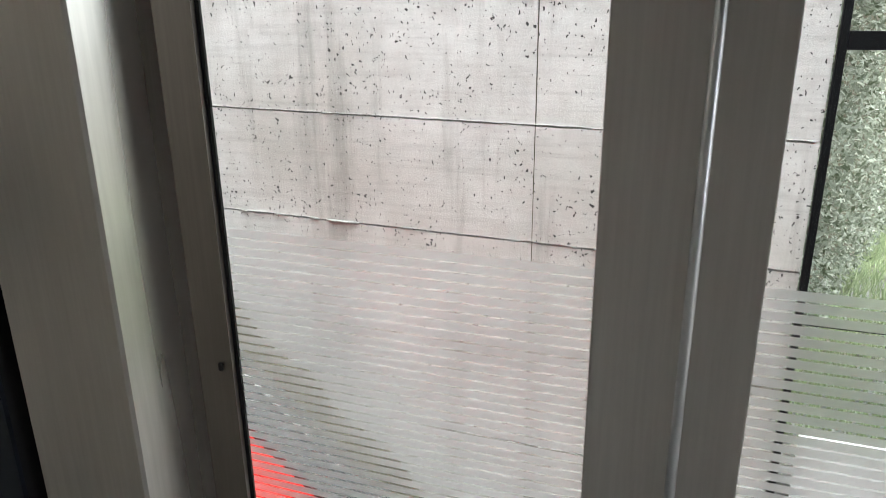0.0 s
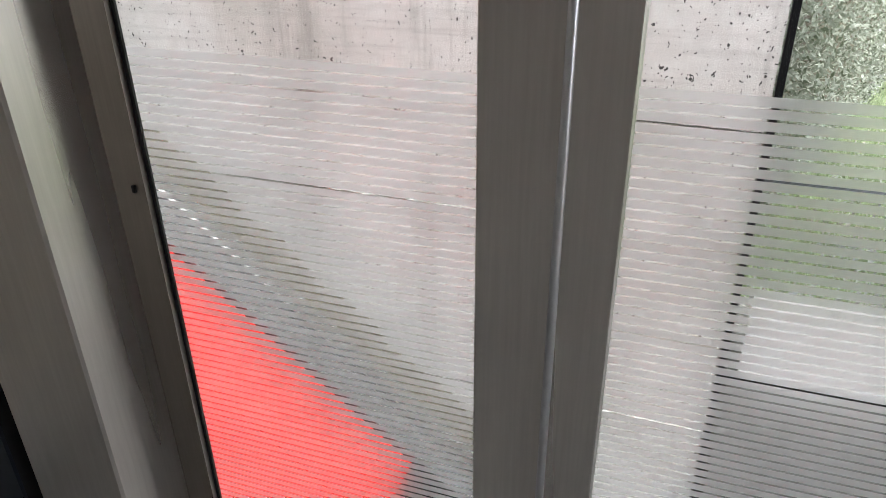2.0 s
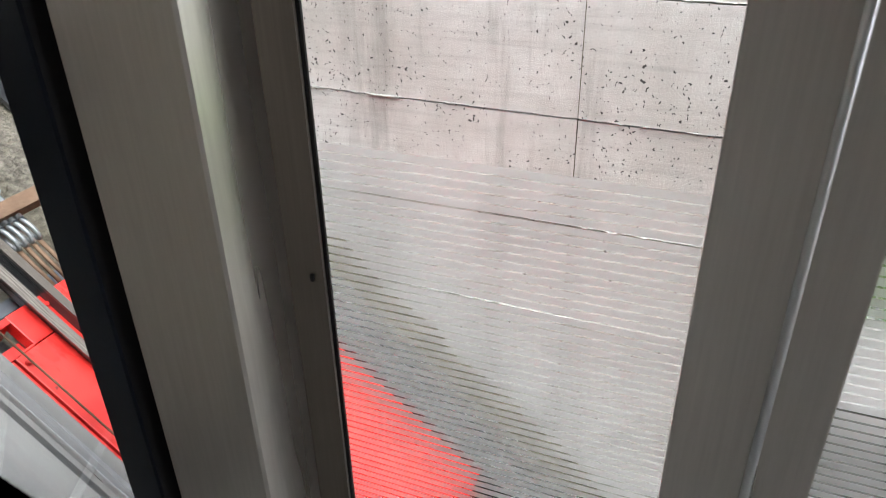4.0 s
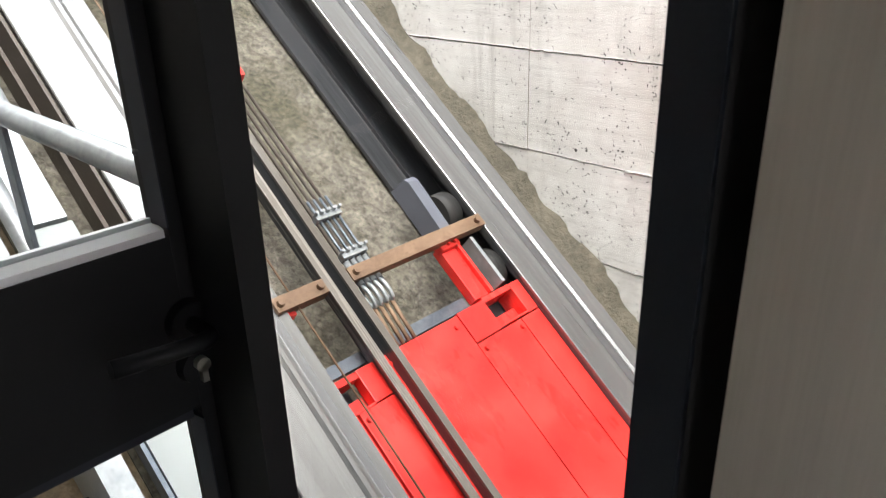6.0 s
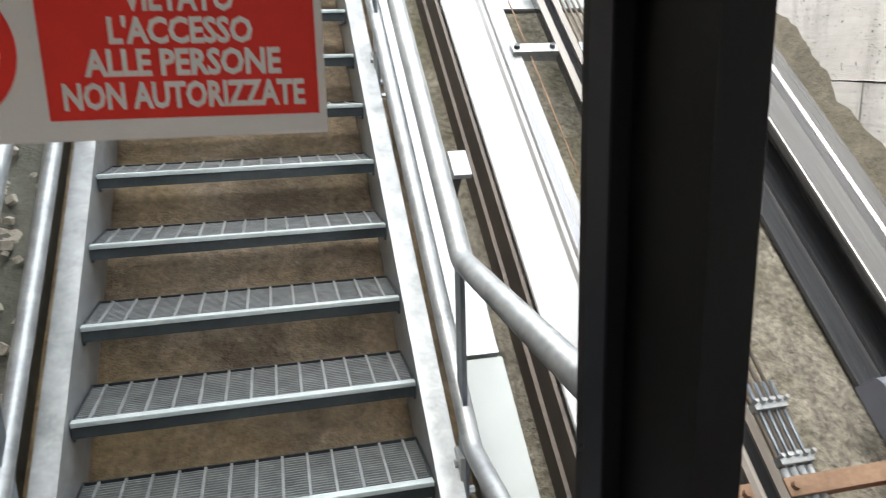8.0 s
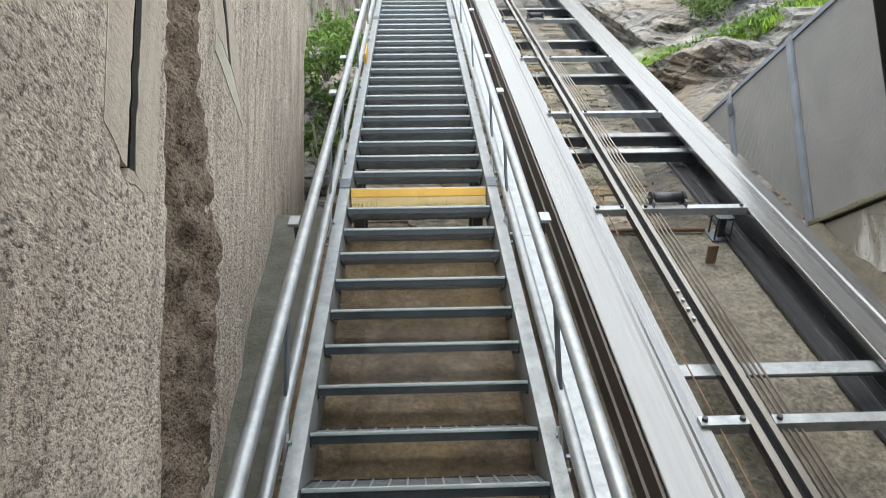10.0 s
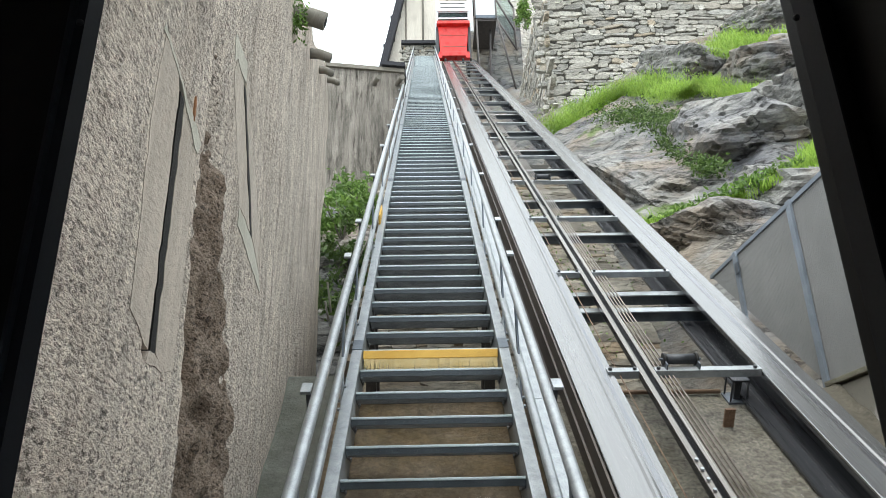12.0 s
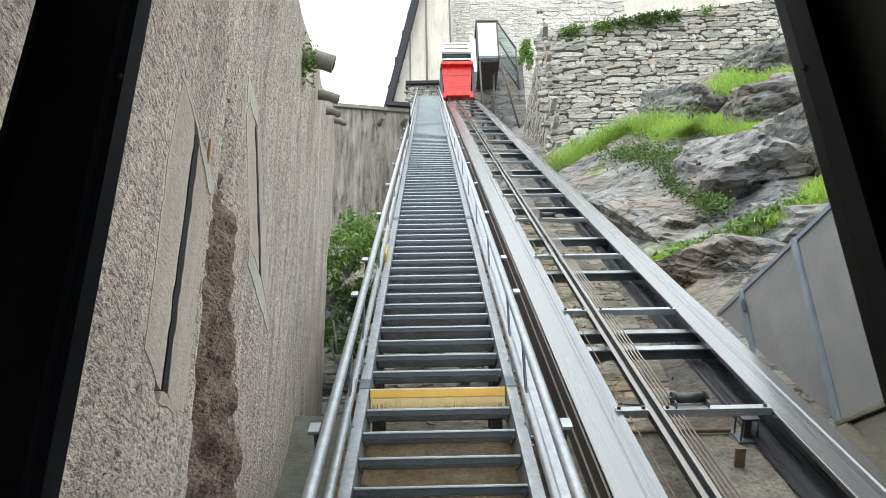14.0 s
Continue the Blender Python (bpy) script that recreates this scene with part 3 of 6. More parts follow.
for side, name in ((1, "window_1"), (-1, "window_2")):
    win = thing(name, "tall fixed pane in a black steel frame", "window", None, "", "structure")
    flip = Matrix.Diagonal((side, 1, 1, 1))

    def put(nm, bm, mt, lb=""):
        bmesh.ops.transform(bm, matrix=flip, verts=bm.verts[:])
        if side < 0:
            bmesh.ops.reverse_faces(bm, faces=bm.faces[:])
        return part(nm, bm, mt, win, lb)

    if side > 0:
        edge, outline = (0.397, -0.09), [(0.358, -0.101), (0.392, -0.101), (0.396, -0.085), (0.402, 0.0), (0.404, 0.052), (0.4015, 0.052), (0.4015, -0.004), (0.358, -0.004)]
    else:
        edge, outline = (0.403, -0.022), [(0.4005, -0.022), (0.406, -0.022), (0.406, 0.052), (0.4005, 0.052)]
    put("mullion", column(outline, 0, 2.749), black_paint)
    put("frame_post", column([(0.4655, -0.478), (0.468, -0.518), (0.505, -0.518), (0.510, -0.478)], 0, 2.749), slate_paint)
    put("frame_rebate", column([(0.472, -0.519), (0.501, -0.536), (0.53, -0.536), (0.53, -0.519)], 0, 2.749), black_paint)
    put("sill", slab(edge, (0.470, -0.476), -0.045, 0.0, 0.12), black_paint)
    put("head", slab(edge, (0.470, -0.476), -0.045, 2.66, 2.749), black_paint)
    pane = put("pane", slab((edge[0] + 0.001, edge[1] + 0.002), (0.478, -0.476), -0.006, 0.12, 2.66), glass)
    pane.visible_shadow = False

jamb = thing("door_jamb", "brushed stainless steel door jamb column", "jamb", None, "", "structure")
part("column", column([(0.501, -0.537), (0.472, -0.545), (0.4865, -0.6515), (0.4895, -0.6545), (0.5930, -0.6425), (0.5930, -0.56), (0.53, -0.537)], 0, 2.749), stainless, jamb)
part("rebate", column([(0.5935, -0.6400), (0.5870, -0.6885), (0.6040, -0.6800), (0.6040, -0.6400)], 0, 2.2), rebate_steel, jamb, "dark inner rebate")
part("glass_gasket", boxed(0.6030, 0.6062, -0.6850, -0.6760, 0.10, 2.12), rubber, jamb, "black rubber gasket")
part("door_stop", boxed(0.5855, 0.590, -0.6765, -0.6725, 1.080, 1.088, bevel=0.001), rubber, jamb, "small black rubber stop")

FILM_TOP, PITCH = 1.225, 0.00935


def striped_film(y0, y1):
    verts, faces = [], []
    for i in range(120):
        z1 = FILM_TOP - i * PITCH
        z0 = z1 - (0.0073 if i else 0.0080)
        b = len(verts)
        verts += [(0.6065, y0, z0), (0.6065, y1, z0), (0.6065, y1, z1), (0.6065, y0, z1)]
        faces.append((b, b + 3, b + 2, b + 1))
    me = bpy.data.meshes.new("film")
    me.from_pydata(verts, [], faces)
    me.materials.append(film)
    return me


for y0, y1, s0, s1 in ((-1.1100, -0.60, -1.1100, -1.0385), (-1.80, -1.1125, -1.1615, -1.1125)):
    leaf = thing("sliding_door", "glass landing door in a brushed steel frame with striped frosted film", "door", None, "landing doors")
    part("meeting_stile", boxed(0.588, 0.632, s0, s1, 0.02, 2.18, bevel=0.002), stainless, leaf)
    far = (y1 - 0.04, y1) if s0 == y0 else (y0, y0 + 0.06)
    part("hinge_stile", boxed(0.588, 0.632, far[0], far[1], 0.02, 2.18), stainless, leaf)
    lo, hi = (s1, far[0]) if s0 == y0 else (far[1], s0)
    part("bottom_rail", boxed(0.588, 0.632, lo, hi, 0.02, 0.10), stainless, leaf)
    part("top_rail", boxed(0.588, 0.632, lo, hi, 2.12, 2.18), stainless, leaf)
    p = part("pane", boxed(0.607, 0.613, lo, hi, 0.10, 2.12), glass, leaf)
    p.visible_shadow = False
    f = new("frosted_film", striped_film(lo + 0.001, hi - 0.001))
    f.parent = leaf
    f["label"] = "white frosted film cut into fine stripes"
    if s0 == y0:
        part("meeting_seal", tube([(0.5868, -1.1112, 0.03), (0.5868, -1.1112, 2.17)], 0.0042, 14), aluminium, leaf, "bright rounded seal strip")
thing("door_sill", "ribbed steel landing sill", "sill", None, "", "structure", boxed(0.57, 0.66, -1.855, -0.60, 0.001, 0.018), stainless)

# ---- emergency door with its sign ----
door = thing("door_1", "black framed emergency door with two glass panes", "door", None, "", "structure")
for sx in (-1, 1):
    a, b = sorted((sx * (0.335 if sx < 0 else 0.342), sx * 0.400))
    part("stile", boxed(a, b, 0.0, 0.05, 0.02, 2.73, bevel=0.003), black_paint, door)
for z0, z1, nm in ((0.02, 0.16, "bottom_rail"), (0.993, 1.205, "lock_rail"), (2.60, 2.73, "top_rail")):
    part(nm, boxed(-0.335, 0.342, 0.0, 0.05, z0, z1), black_paint, door)
bead = plain("pale_glazing_bead", (0.62, 0.62, 0.64), (0.72, 0.72, 0.74), 0.4, 0.0, 5, 120, 0.05)
for z0, z1 in ((0.16, 0.993), (1.205, 2.60)):
    p = part("pane", boxed(-0.334, 0.341, 0.022, 0.028, z0, z1), glass, door)
    p.visible_shadow = False
    for sx in (-1, 1):
        profile = [(sx * x, y) for x, y in (((0.3418, -0.001), (0.3410, -0.006), (0.3392, -0.006), (0.3350, 0.0205), (0.3418, 0.0205)) if sx > 0 else ((0.3345, -0.003), (0.3318, -0.003), (0.3308, 0.004), (0.3222, 0.004), (0.3170, 0.0205), (0.3345, 0.0205)))]
        part("side_bead", column(profile, z0 + 0.013, z1 - 0.014), slate_paint, door)
    lower = prism([(0.003, z0), (0.003, z0 + 0.009), (0.0215, z0 + 0.013), (0.0215, z0)], -0.333, 0.339)
    bmesh.ops.transform(lower, matrix=Matrix(((0, 1, 0, 0), (1, 0, 0, 0), (0, 0, 1, 0), (0, 0, 0, 1))), verts=lower.verts[:])
    bmesh.ops.reverse_faces(lower, faces=lower.faces[:])
    part("sill_bead", lower, bead, door, "pale grey sill bead")
    outer = prism([(0.029, z0), (0.029, z0 + 0.016), (0.052, z0 + 0.010), (0.052, z0)], -0.333, 0.339)
    bmesh.ops.transform(outer, matrix=Matrix(((0, 1, 0, 0), (1, 0, 0, 0), (0, 0, 1, 0), (0, 0, 0, 1))), verts=outer.verts[:])
    bmesh.ops.reverse_faces(outer, faces=outer.faces[:])
    part("outer_bead", outer, bead, door)
    part("top_bead", boxed(-0.316, 0.334, 0.004, 0.021, z1 - 0.014, z1, bevel=0.003), slate_paint, door)


def screw(x, z, parent):
    bm = new_bm()
    bmesh.ops.create_cone(bm, cap_ends=True, segments=10, radius1=0.0035, radius2=0.0022, depth=0.003, matrix=Matrix.Translation((x, 0.0025, z)) @ Matrix.Rotation(radians(90), 4, "X"))
    return part("screw", bm, dark_steel, parent)


for sx in (-1, 1):
    for z in (1.30, 1.78, 2.335):
        screw(sx * 0.326, z, door)
screw(0.16, 1.214, door)
handle = part("door_handle", tube(bend([(0.345, 0.0, 1.105), (0.345, -0.058, 1.105), (0.300, -0.064, 1.112), (0.235, -0.060, 1.118)], 0.015), 0.0095, 12), black_paint, door, "black lever handle")
rose = new_bm()
bmesh.ops.create_cone(rose, cap_ends=True, segments=24, radius1=0.027, radius2=0.024, depth=0.012, matrix=Matrix.Translation((0.345, -0.006, 1.105)) @ Matrix.Rotation(radians(90), 4, "X"))
part("rosette", rose, black_paint, handle)
rose = new_bm()
bmesh.ops.create_cone(rose, cap_ends=True, segments=24, radius1=0.024, radius2=0.021, depth=0.012, matrix=Matrix.Translation((0.345, -0.006, 1.050)) @ Matrix.Rotation(radians(90), 4, "X"))
lock = part("lock_escutcheon", rose, black_paint, door)
bm = new_bm()
bmesh.ops.create_cone(bm, cap_ends=True, segments=18, radius1=0.0085, radius2=0.0085, depth=0.012, matrix=Matrix.Translation((0.345, -0.015, 1.056)) @ Matrix.Rotation(radians(90), 4, "X"))
box(bm, 0.3415, 0.3485, -0.021, -0.011, 1.034, 1.056)
part("lock_cylinder", bm, brass, lock, "nickelled lock cylinder")

SIGN = Matrix.Translation((0.0125, 0.0155, 1.606)) @ Matrix.Rotation(radians(0.5), 4, "Y") @ Matrix.Rotation(radians(90), 4, "X")
SW, SH = 0.276, 0.110


def plate(name, x0, x1, y0, y1, z, material, parent, thick=0.0006):
    return part(name, boxed(x0, x1, y0, y1, z, z + thick), material, parent)


def disc_ring(r0, r1, cx, cy, z, thick, n=48):
    bm = new_bm()
    vs = []
    for i in range(n):
        c, s = math.cos(2 * math.pi * i / n), math.sin(2 * math.pi * i / n)
        vs.append([bm.verts.new((cx + r * c, cy + r * s, h)) for r, h in ((r0, z), (r1, z), (r1, z + thick), (r0, z + thick))])
    for i in range(n):
        a, b = vs[i], vs[(i + 1) % n]
        for k in range(4):
            bm.faces.new((a[k], b[k], b[(k + 1) % 4], a[(k + 1) % 4]))
    bmesh.ops.recalc_face_normals(bm, faces=bm.faces[:])
    return bm


sign = thing("prohibition_sign", "white and red no-entry notice stuck to the door glass", "sign", SIGN)
part("board", boxed(-SW / 2, SW / 2, -SH / 2, SH / 2, -0.002, 0.0, bevel=0.0006), sign_white, sign)
plate("red_panel", -SW / 2 + 0.401 * SW, SW / 2 - 0.018 * SW, -SH / 2 + 0.115 * SH, SH / 2 - 0.115 * SH, 0.0003, sign_red, sign)
CX, CY, CR = -SW / 2 + 0.195 * SW, 0.0, 0.0440
part("ring", disc_ring(CR - 0.0092, CR, CX, CY, 0.0003, 0.0006), sign_red, sign)
bar = boxed(-0.037, 0.037, -0.0046, 0.0046, 0.0003, 0.0008, m=Matrix.Translation((CX, CY, 0)) @ Matrix.Rotation(radians(-45), 4, "Z"))
part("slash", bar, sign_red, sign)
def pill(bm, x0, y0, x1, y1, w, z):
    """A flat bar with round ends, from one point to another."""
    d = Vector((x1 - x0, y1 - y0, 0)).normalized()
    s = Vector((-d.y, d.x, 0))
    rim = []
    for k in range(20):
        ang = math.pi * 2 * (k + 0.5) / 20
        end = Vector((x1, y1, 0)) if math.cos(ang) > 0 else Vector((x0, y0, 0))
        rim.append(end + (d * math.cos(ang) + s * math.sin(ang)) * w / 2)
    lo = [bm.verts.new((p.x, p.y, z)) for p in rim]
    hi = [bm.verts.new((p.x, p.y, z + 0.0004)) for p in rim]
    bm.faces.new(lo[::-1])
    bm.faces.new(hi)
    for k in range(20):
        bm.faces.new((lo[k], lo[(k + 1) % 20], hi[(k + 1) % 20], hi[k]))


strokes = []
for i, (x, top) in enumerate(((0.0008, 0.0195), (0.0076, 0.0248), (0.0144, 0.0245), (0.0210, 0.0195))):
    strokes.append((CX + x, CY - 0.004, CX + x + 0.0002, CY + top, 0.0060, 0.0010 + 0.00002 * i))
strokes.append((CX - 0.0120, CY - 0.0005, CX + 0.0040, CY - 0.0120, 0.0055, 0.00110))
strokes.append((CX + 0.0060, CY - 0.0065, CX + 0.0155, CY - 0.0065, 0.0170, 0.00113))
for stroke in strokes:
    bm = new_bm()
    pill(bm, *stroke)
    part("emblem_stroke", bm, sign_black, sign)


def lettering(text, x, y, height, width, parent):
    cu = bpy.data.curves.new("wording", "FONT")
    cu.body, cu.align_x, cu.align_y, cu.size = text, "CENTER", "CENTER", 1.0
    cu.extrude, cu.offset, cu.resolution_u = 0.01, 0.036, 2
    tmp = bpy.data.objects.new("wording", cu)
    scene.collection.objects.link(tmp)
    bpy.context.view_layer.update()
    me = bpy.data.meshes.new_from_object(tmp.evaluated_get(bpy.context.evaluated_depsgraph_get()))
    bpy.data.objects.remove(tmp)
    co = np.array([v.co[:] for v in me.vertices])
    lo, hi = co.min(0), co.max(0)
    for v in me.vertices:
        v.co = (x + (v.co.x - (lo[0] + hi[0]) / 2) / (hi[0] - lo[0]) * width, y + (v.co.y - (lo[1] + hi[1]) / 2) / (hi[1] - lo[1]) * height, 0.0012 + v.co.z * 0.02)
    me.materials.clear()
    me.materials.append(sign_white)
    ob = new("wording", me)
    ob.parent = parent
    return ob


TX = -SW / 2 + 0.692 * SW
for txt, yy, ww in (("VIETATO", 0.0291, 0.0641), ("L'ACCESSO", 0.0101, 0.0840), ("ALLE PERSONE", -0.0089, 0.1155), ("NON AUTORIZZATE", -0.0284, 0.1430)):
    lettering(txt, TX, yy, 0.0166, ww, sign)

# ---- stairs ----
RISE, GOING = 0.1776, 0.2144
STEP_Y, STEP_Z = 1.573, 0.932
stairs = thing("emergency_stairs", "long galvanised steel stairs with open grating treads", "stairs")
bm = new_bm()
box(bm, -0.437, 0.437, 0.0, 0.006, -0.044, -0.0135)
box(bm, -0.437, 0.437, 0.232, 0.237, -0.03, 0.0)
for sx in (-1, 1):
    box(bm, sx * 0.4345 - 0.0025, sx * 0.4345 + 0.0025, 0.006, 0.232, -0.055, -0.001)
frame_me = mesh_of(bm, "tread", shaded_tread_steel)
bm = boxed(-0.437, 0.437, -0.004, 0.020, -0.0130, 0.0005, bevel=0.0035)
nosing_me = mesh_of(bm, "nosing", lit_nosing_zinc)
bm = new_bm()
for i in range(17):
    y = 0.032 + i * 0.0118
    box(bm, -0.432, 0.432, y, y + 0.0026, -0.030, -0.004)
grate_me = mesh_of(bm, "grating", galvanised)
rod_me = mesh_of(boxed(-0.0034, 0.0034, 0.021, 0.232, -0.010, -0.0005), "cross_rod", galvanised)
bm = new_bm()
for i in range(13):
    x = -0.396 + i * 0.066
    box(bm, x - 0.0034, x + 0.0034, 0.021, 0.232, -0.010, -0.0005)
rods_me = mesh_of(bm, "cross_rods", galvanised)
bm = new_bm()
bmesh.ops.create_cone(bm, cap_ends=True, segments=6, radius1=0.009, radius2=0.009, depth=0.012, matrix=Matrix.Rotation(radians(90), 4, "Y"))
bolt_me = mesh_of(bm, "bolt", galvanised)
for k in range(-5, 154):
    t = shared("tread", frame_me, stairs, Matrix.Translation((0, STEP_Y + k * GOING, STEP_Z + k * RISE)))
    shared("nosing", nosing_me, t, Matrix())
    shared("grating", grate_me, t, Matrix())
    if k < 8:
        for i in range(13):
            shared("cross_rod", rod_me, t, Matrix.Translation((-0.396 + i * 0.066, 0, 0)))
    else:
        shared("cross_rods", rods_me, t, Matrix())["kind"] = "stuff"
    if k < 14:
        for sx in (-1, 1):
            for y in (0.03, 0.16):
                shared("bolt", bolt_me, t, Matrix.Translation((sx * 0.428, y, -0.045)))
JOINTS = (0.25, 5.16, 10.1, 15.0, 20.0, 25.0, 30.0, 38.4)
for sx in (-1, 1):
    for u0, u1 in zip(JOINTS, JOINTS[1:]):
        a, b, c = sx * 0.440, sx * 0.503, sx * 0.448
        bm = prism([(a, -0.50), (b, -0.50), (b, -0.492), (c, -0.492), (c, -0.266), (b, -0.266), (b, -0.258), (a, -0.258)], u0 + 0.004, u1 - 0.004)
        part("stringer", bm, galvanised, stairs).matrix_basis = SLOPE
    for u in JOINTS[1:-1]:
        part("splice_plate", boxed(sx * 0.472 - 0.032, sx * 0.472 + 0.032, u - 0.07, u + 0.07, -0.257, -0.253), galv_dull, stairs).matrix_basis = SLOPE

RAIL_X, TOP_N, KNEE_N = 0.515, 0.175, -0.13
POSTS = (1.235, 2.80, 4.56, 5.45, 7.20, 8.95, 10.7, 12.45, 14.2, 15.95, 17.7, 19.45, 21.2, 22.95, 24.7, 26.45, 28.2, 29.95, 31.7, 33.45, 35.2, 36.95)
for sx in (-1, 1):
    rail = thing("handrail", "galvanised tubular handrail with a knee rail", "handrail", None, "stair handrails")
    x = sx * RAIL_X

    def pt(u, n):
        return on_slope(x, u, n)

    e1 = Vector((x, 1.115, (TOP_N + 1.115 * SA) / CA))
    e2 = Vector((x, 1.05, (KNEE_N + 1.05 * SA) / CA))
    part("top_tube", tube(bend([(x, 0.33, e1.z), e1, pt(38.2, TOP_N)], 0.022), 0.0265, 16), galvanised, rail)
    part("knee_tube", tube(bend([(x, 0.33, e2.z), e2, pt(38.2, KNEE_N)], 0.022), 0.0238, 16), galvanised, rail)
    for u in POSTS:
        foot = on_slope(x, u, -0.30)
        h = (TOP_N + 0.30) / CA - 0.01
        post = part("post", boxed(x - 0.006, x + 0.006, foot.y - 0.028, foot.y + 0.028, foot.z - 0.09, foot.z + h, bevel=0.002), galv_dull, rail)
        foot_bm = boxed(x - sx * 0.006 - 0.011, x - sx * 0.006 + 0.002, foot.y - 0.032, foot.y + 0.032, foot.z - 0.10, foot.z + 0.09)
        part("foot_plate", foot_bm, galvanised, post)
        for dz in (-0.07, -0.02, 0.06):
            bb = new_bm()
            bmesh.ops.create_cone(bb, cap_ends=True, segments=6, radius1=0.011, radius2=0.011, depth=0.05, matrix=Matrix.Translation((x, foot.y, foot.z + dz)) @ Matrix.Rotation(radians(90), 4, "Y"))
            part("bolt", bb, galvanised, post)
    for u in (1.90, 3.80, 5.72, 6.62, 8.4, 10.2, 12.0, 13.8, 15.6, 17.4, 19.2, 21.0, 22.8, 24.6):
        lamp = thing("rail_bracket", "white galvanised bracket plate clipped outside the handrail", "bracket", SLOPE, "rail brackets")
        part("plate", boxed(sx * 0.572 - 0.024, sx * 0.572 + 0.024, u - 0.050, u + 0.035, TOP_N - 0.008, TOP_N + 0.008, bevel=0.003), galvanised, lamp)
        part("stem", boxed(sx * 0.556 - 0.013, sx * 0.556 + 0.013, u - 0.05, u - 0.03, TOP_N - 0.16, TOP_N - 0.008), dark_steel, lamp)

duct = thing("cable_duct", "galvanised cable duct running beside the stairs", "duct", SLOPE)
for u0, u1 in zip(steps((1.62, 37.4, 12)), steps((1.62, 37.4, 12))[1:]):
    part("duct_length", boxed(0.600, 0.712, u0 + 0.002, u1 - 0.002, -0.43, -0.355, bevel=0.002), galvanised, duct)
part("end_cover", boxed(0.598, 0.722, -0.35, 1.615, -0.45, -0.368, bevel=0.002), plain("pale_grey_plastic", (0.29, 0.325, 0.325), (0.38, 0.415, 0.415), 0.5), duct, "pale grey duct cover")
part("edge_trim", boxed(0.580, 0.592, -0.2, 37.4, -0.42, -0.365), galv_dull, duct)

brush = thing("step_brush", "yellow strip brush hung across a stair step", "brush", Matrix.Translation((0, STEP_Y + 12 * GOING, STEP_Z + 12 * RISE)))
part("back", boxed(-0.435, 0.435, -0.032, -0.004, -0.068, -0.012, bevel=0.006), yellow, brush)
verts, faces = [], []
rnd = random.Random(4)
for i in range(1500):
    x, y = rnd.uniform(-0.43, 0.43), rnd.uniform(-0.030, -0.006)
    a, w = rnd.uniform(-0.006, 0.006), 0.0022
    b = len(verts)
    verts += [(x - w, y, -0.066), (x + w, y, -0.066), (x + a, y - rnd.uniform(0, 0.014), -0.066 - rnd.uniform(0.035, 0.115))]
    faces.append((b, b + 1, b + 2))
me = bpy.data.meshes.new("bristles")
me.from_pydata(verts, [], faces)
me.materials.append(bristle)
ob = new("bristles", me)
ob.parent = brush
spare = thing("loose_brush", "pale bristle strip lying behind the step", "brush", Matrix.Translation((-0.17, STEP_Y + 12 * GOING + 0.22, STEP_Z + 12 * RISE + 0.012)))
part("bar", boxed(-0.24, 0.10, 0.0, 0.03, 0.0, 0.014, bevel=0.003), aluminium, spare)
bm = new_bm()
for i in range(34):
    x = -0.235 + i * 0.0098
    box(bm, x, x + 0.004, -0.05, 0.0, 0.003, 0.008)
part("bristles", bm, bristle, spare)

strip = thing("yellow_strip", "short yellow strip tied to the stair handrail", "strip", SLOPE)
part("tape", boxed(-0.497, -0.478, 7.95, 8.35, -0.24, -0.14, bevel=0.004), yellow, strip)

# ---- rails ----
U0, U1 = -3.4, 36.0
rail_left = thing("track_rail", "wide worn steel channel rail with a rusty web", "rail", SLOPE, "channel rails")
part("top_flange", prism([(0.848, -0.318), (1.110, -0.318), (1.110, -0.301), (1.040, -0.299), (1.026, -0.294), (1.012, -0.294), (1.000, -0.302), (0.852, -0.304), (0.848, -0.307)], U0, U1), rail_steel, rail_left)
part("running_strip", boxed(1.044, 1.074, U0, U1, -0.3035, -0.2985, bevel=0.001), polished, rail_left, "polished wheel path")
part("web", prism([(0.83, -0.62), (0.842, -0.62), (0.842, -0.3185), (0.83, -0.3185), (0.83, -0.43), (0.818, -0.434), (0.818, -0.444), (0.83, -0.448)], U0, U1), rail_web, rail_left, "brown-grey web")
part("bottom_flange", prism([(0.79, -0.64), (1.07, -0.64), (1.07, -0.6205), (0.79, -0.6205)], U0, U1), web_steel, rail_left)
rail_right = thing("track_rail", "wide worn steel channel rail with a dark inside", "rail", SLOPE, "channel rails")
part("top_flange", prism([(2.030, -0.318), (2.285, -0.318), (2.285, -0.304), (2.222, -0.302), (2.213, -0.295), (2.200, -0.295), (2.190, -0.302), (2.034, -0.304), (2.030, -0.307)], U0, U1), rail_steel, rail_right)
part("running_strip", boxed(2.145, 2.183, U0, U1, -0.3065, -0.3008, bevel=0.001), polished, rail_right, "polished wheel path")
# Lip, web and bottom flange are coloured darker than the top flange.
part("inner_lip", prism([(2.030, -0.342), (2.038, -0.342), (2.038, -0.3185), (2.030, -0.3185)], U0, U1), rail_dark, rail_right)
part("web", prism([(2.19, -0.52), (2.202, -0.52), (2.202, -0.3185), (2.19, -0.3185), (2.19, -0.40), (2.176, -0.405), (2.176, -0.425), (2.19, -0.43)], U0, U1), rail_dark, rail_right, "dark grey web")
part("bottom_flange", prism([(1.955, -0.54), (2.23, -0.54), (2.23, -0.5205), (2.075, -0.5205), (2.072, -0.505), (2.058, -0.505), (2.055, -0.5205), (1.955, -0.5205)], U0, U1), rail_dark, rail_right)
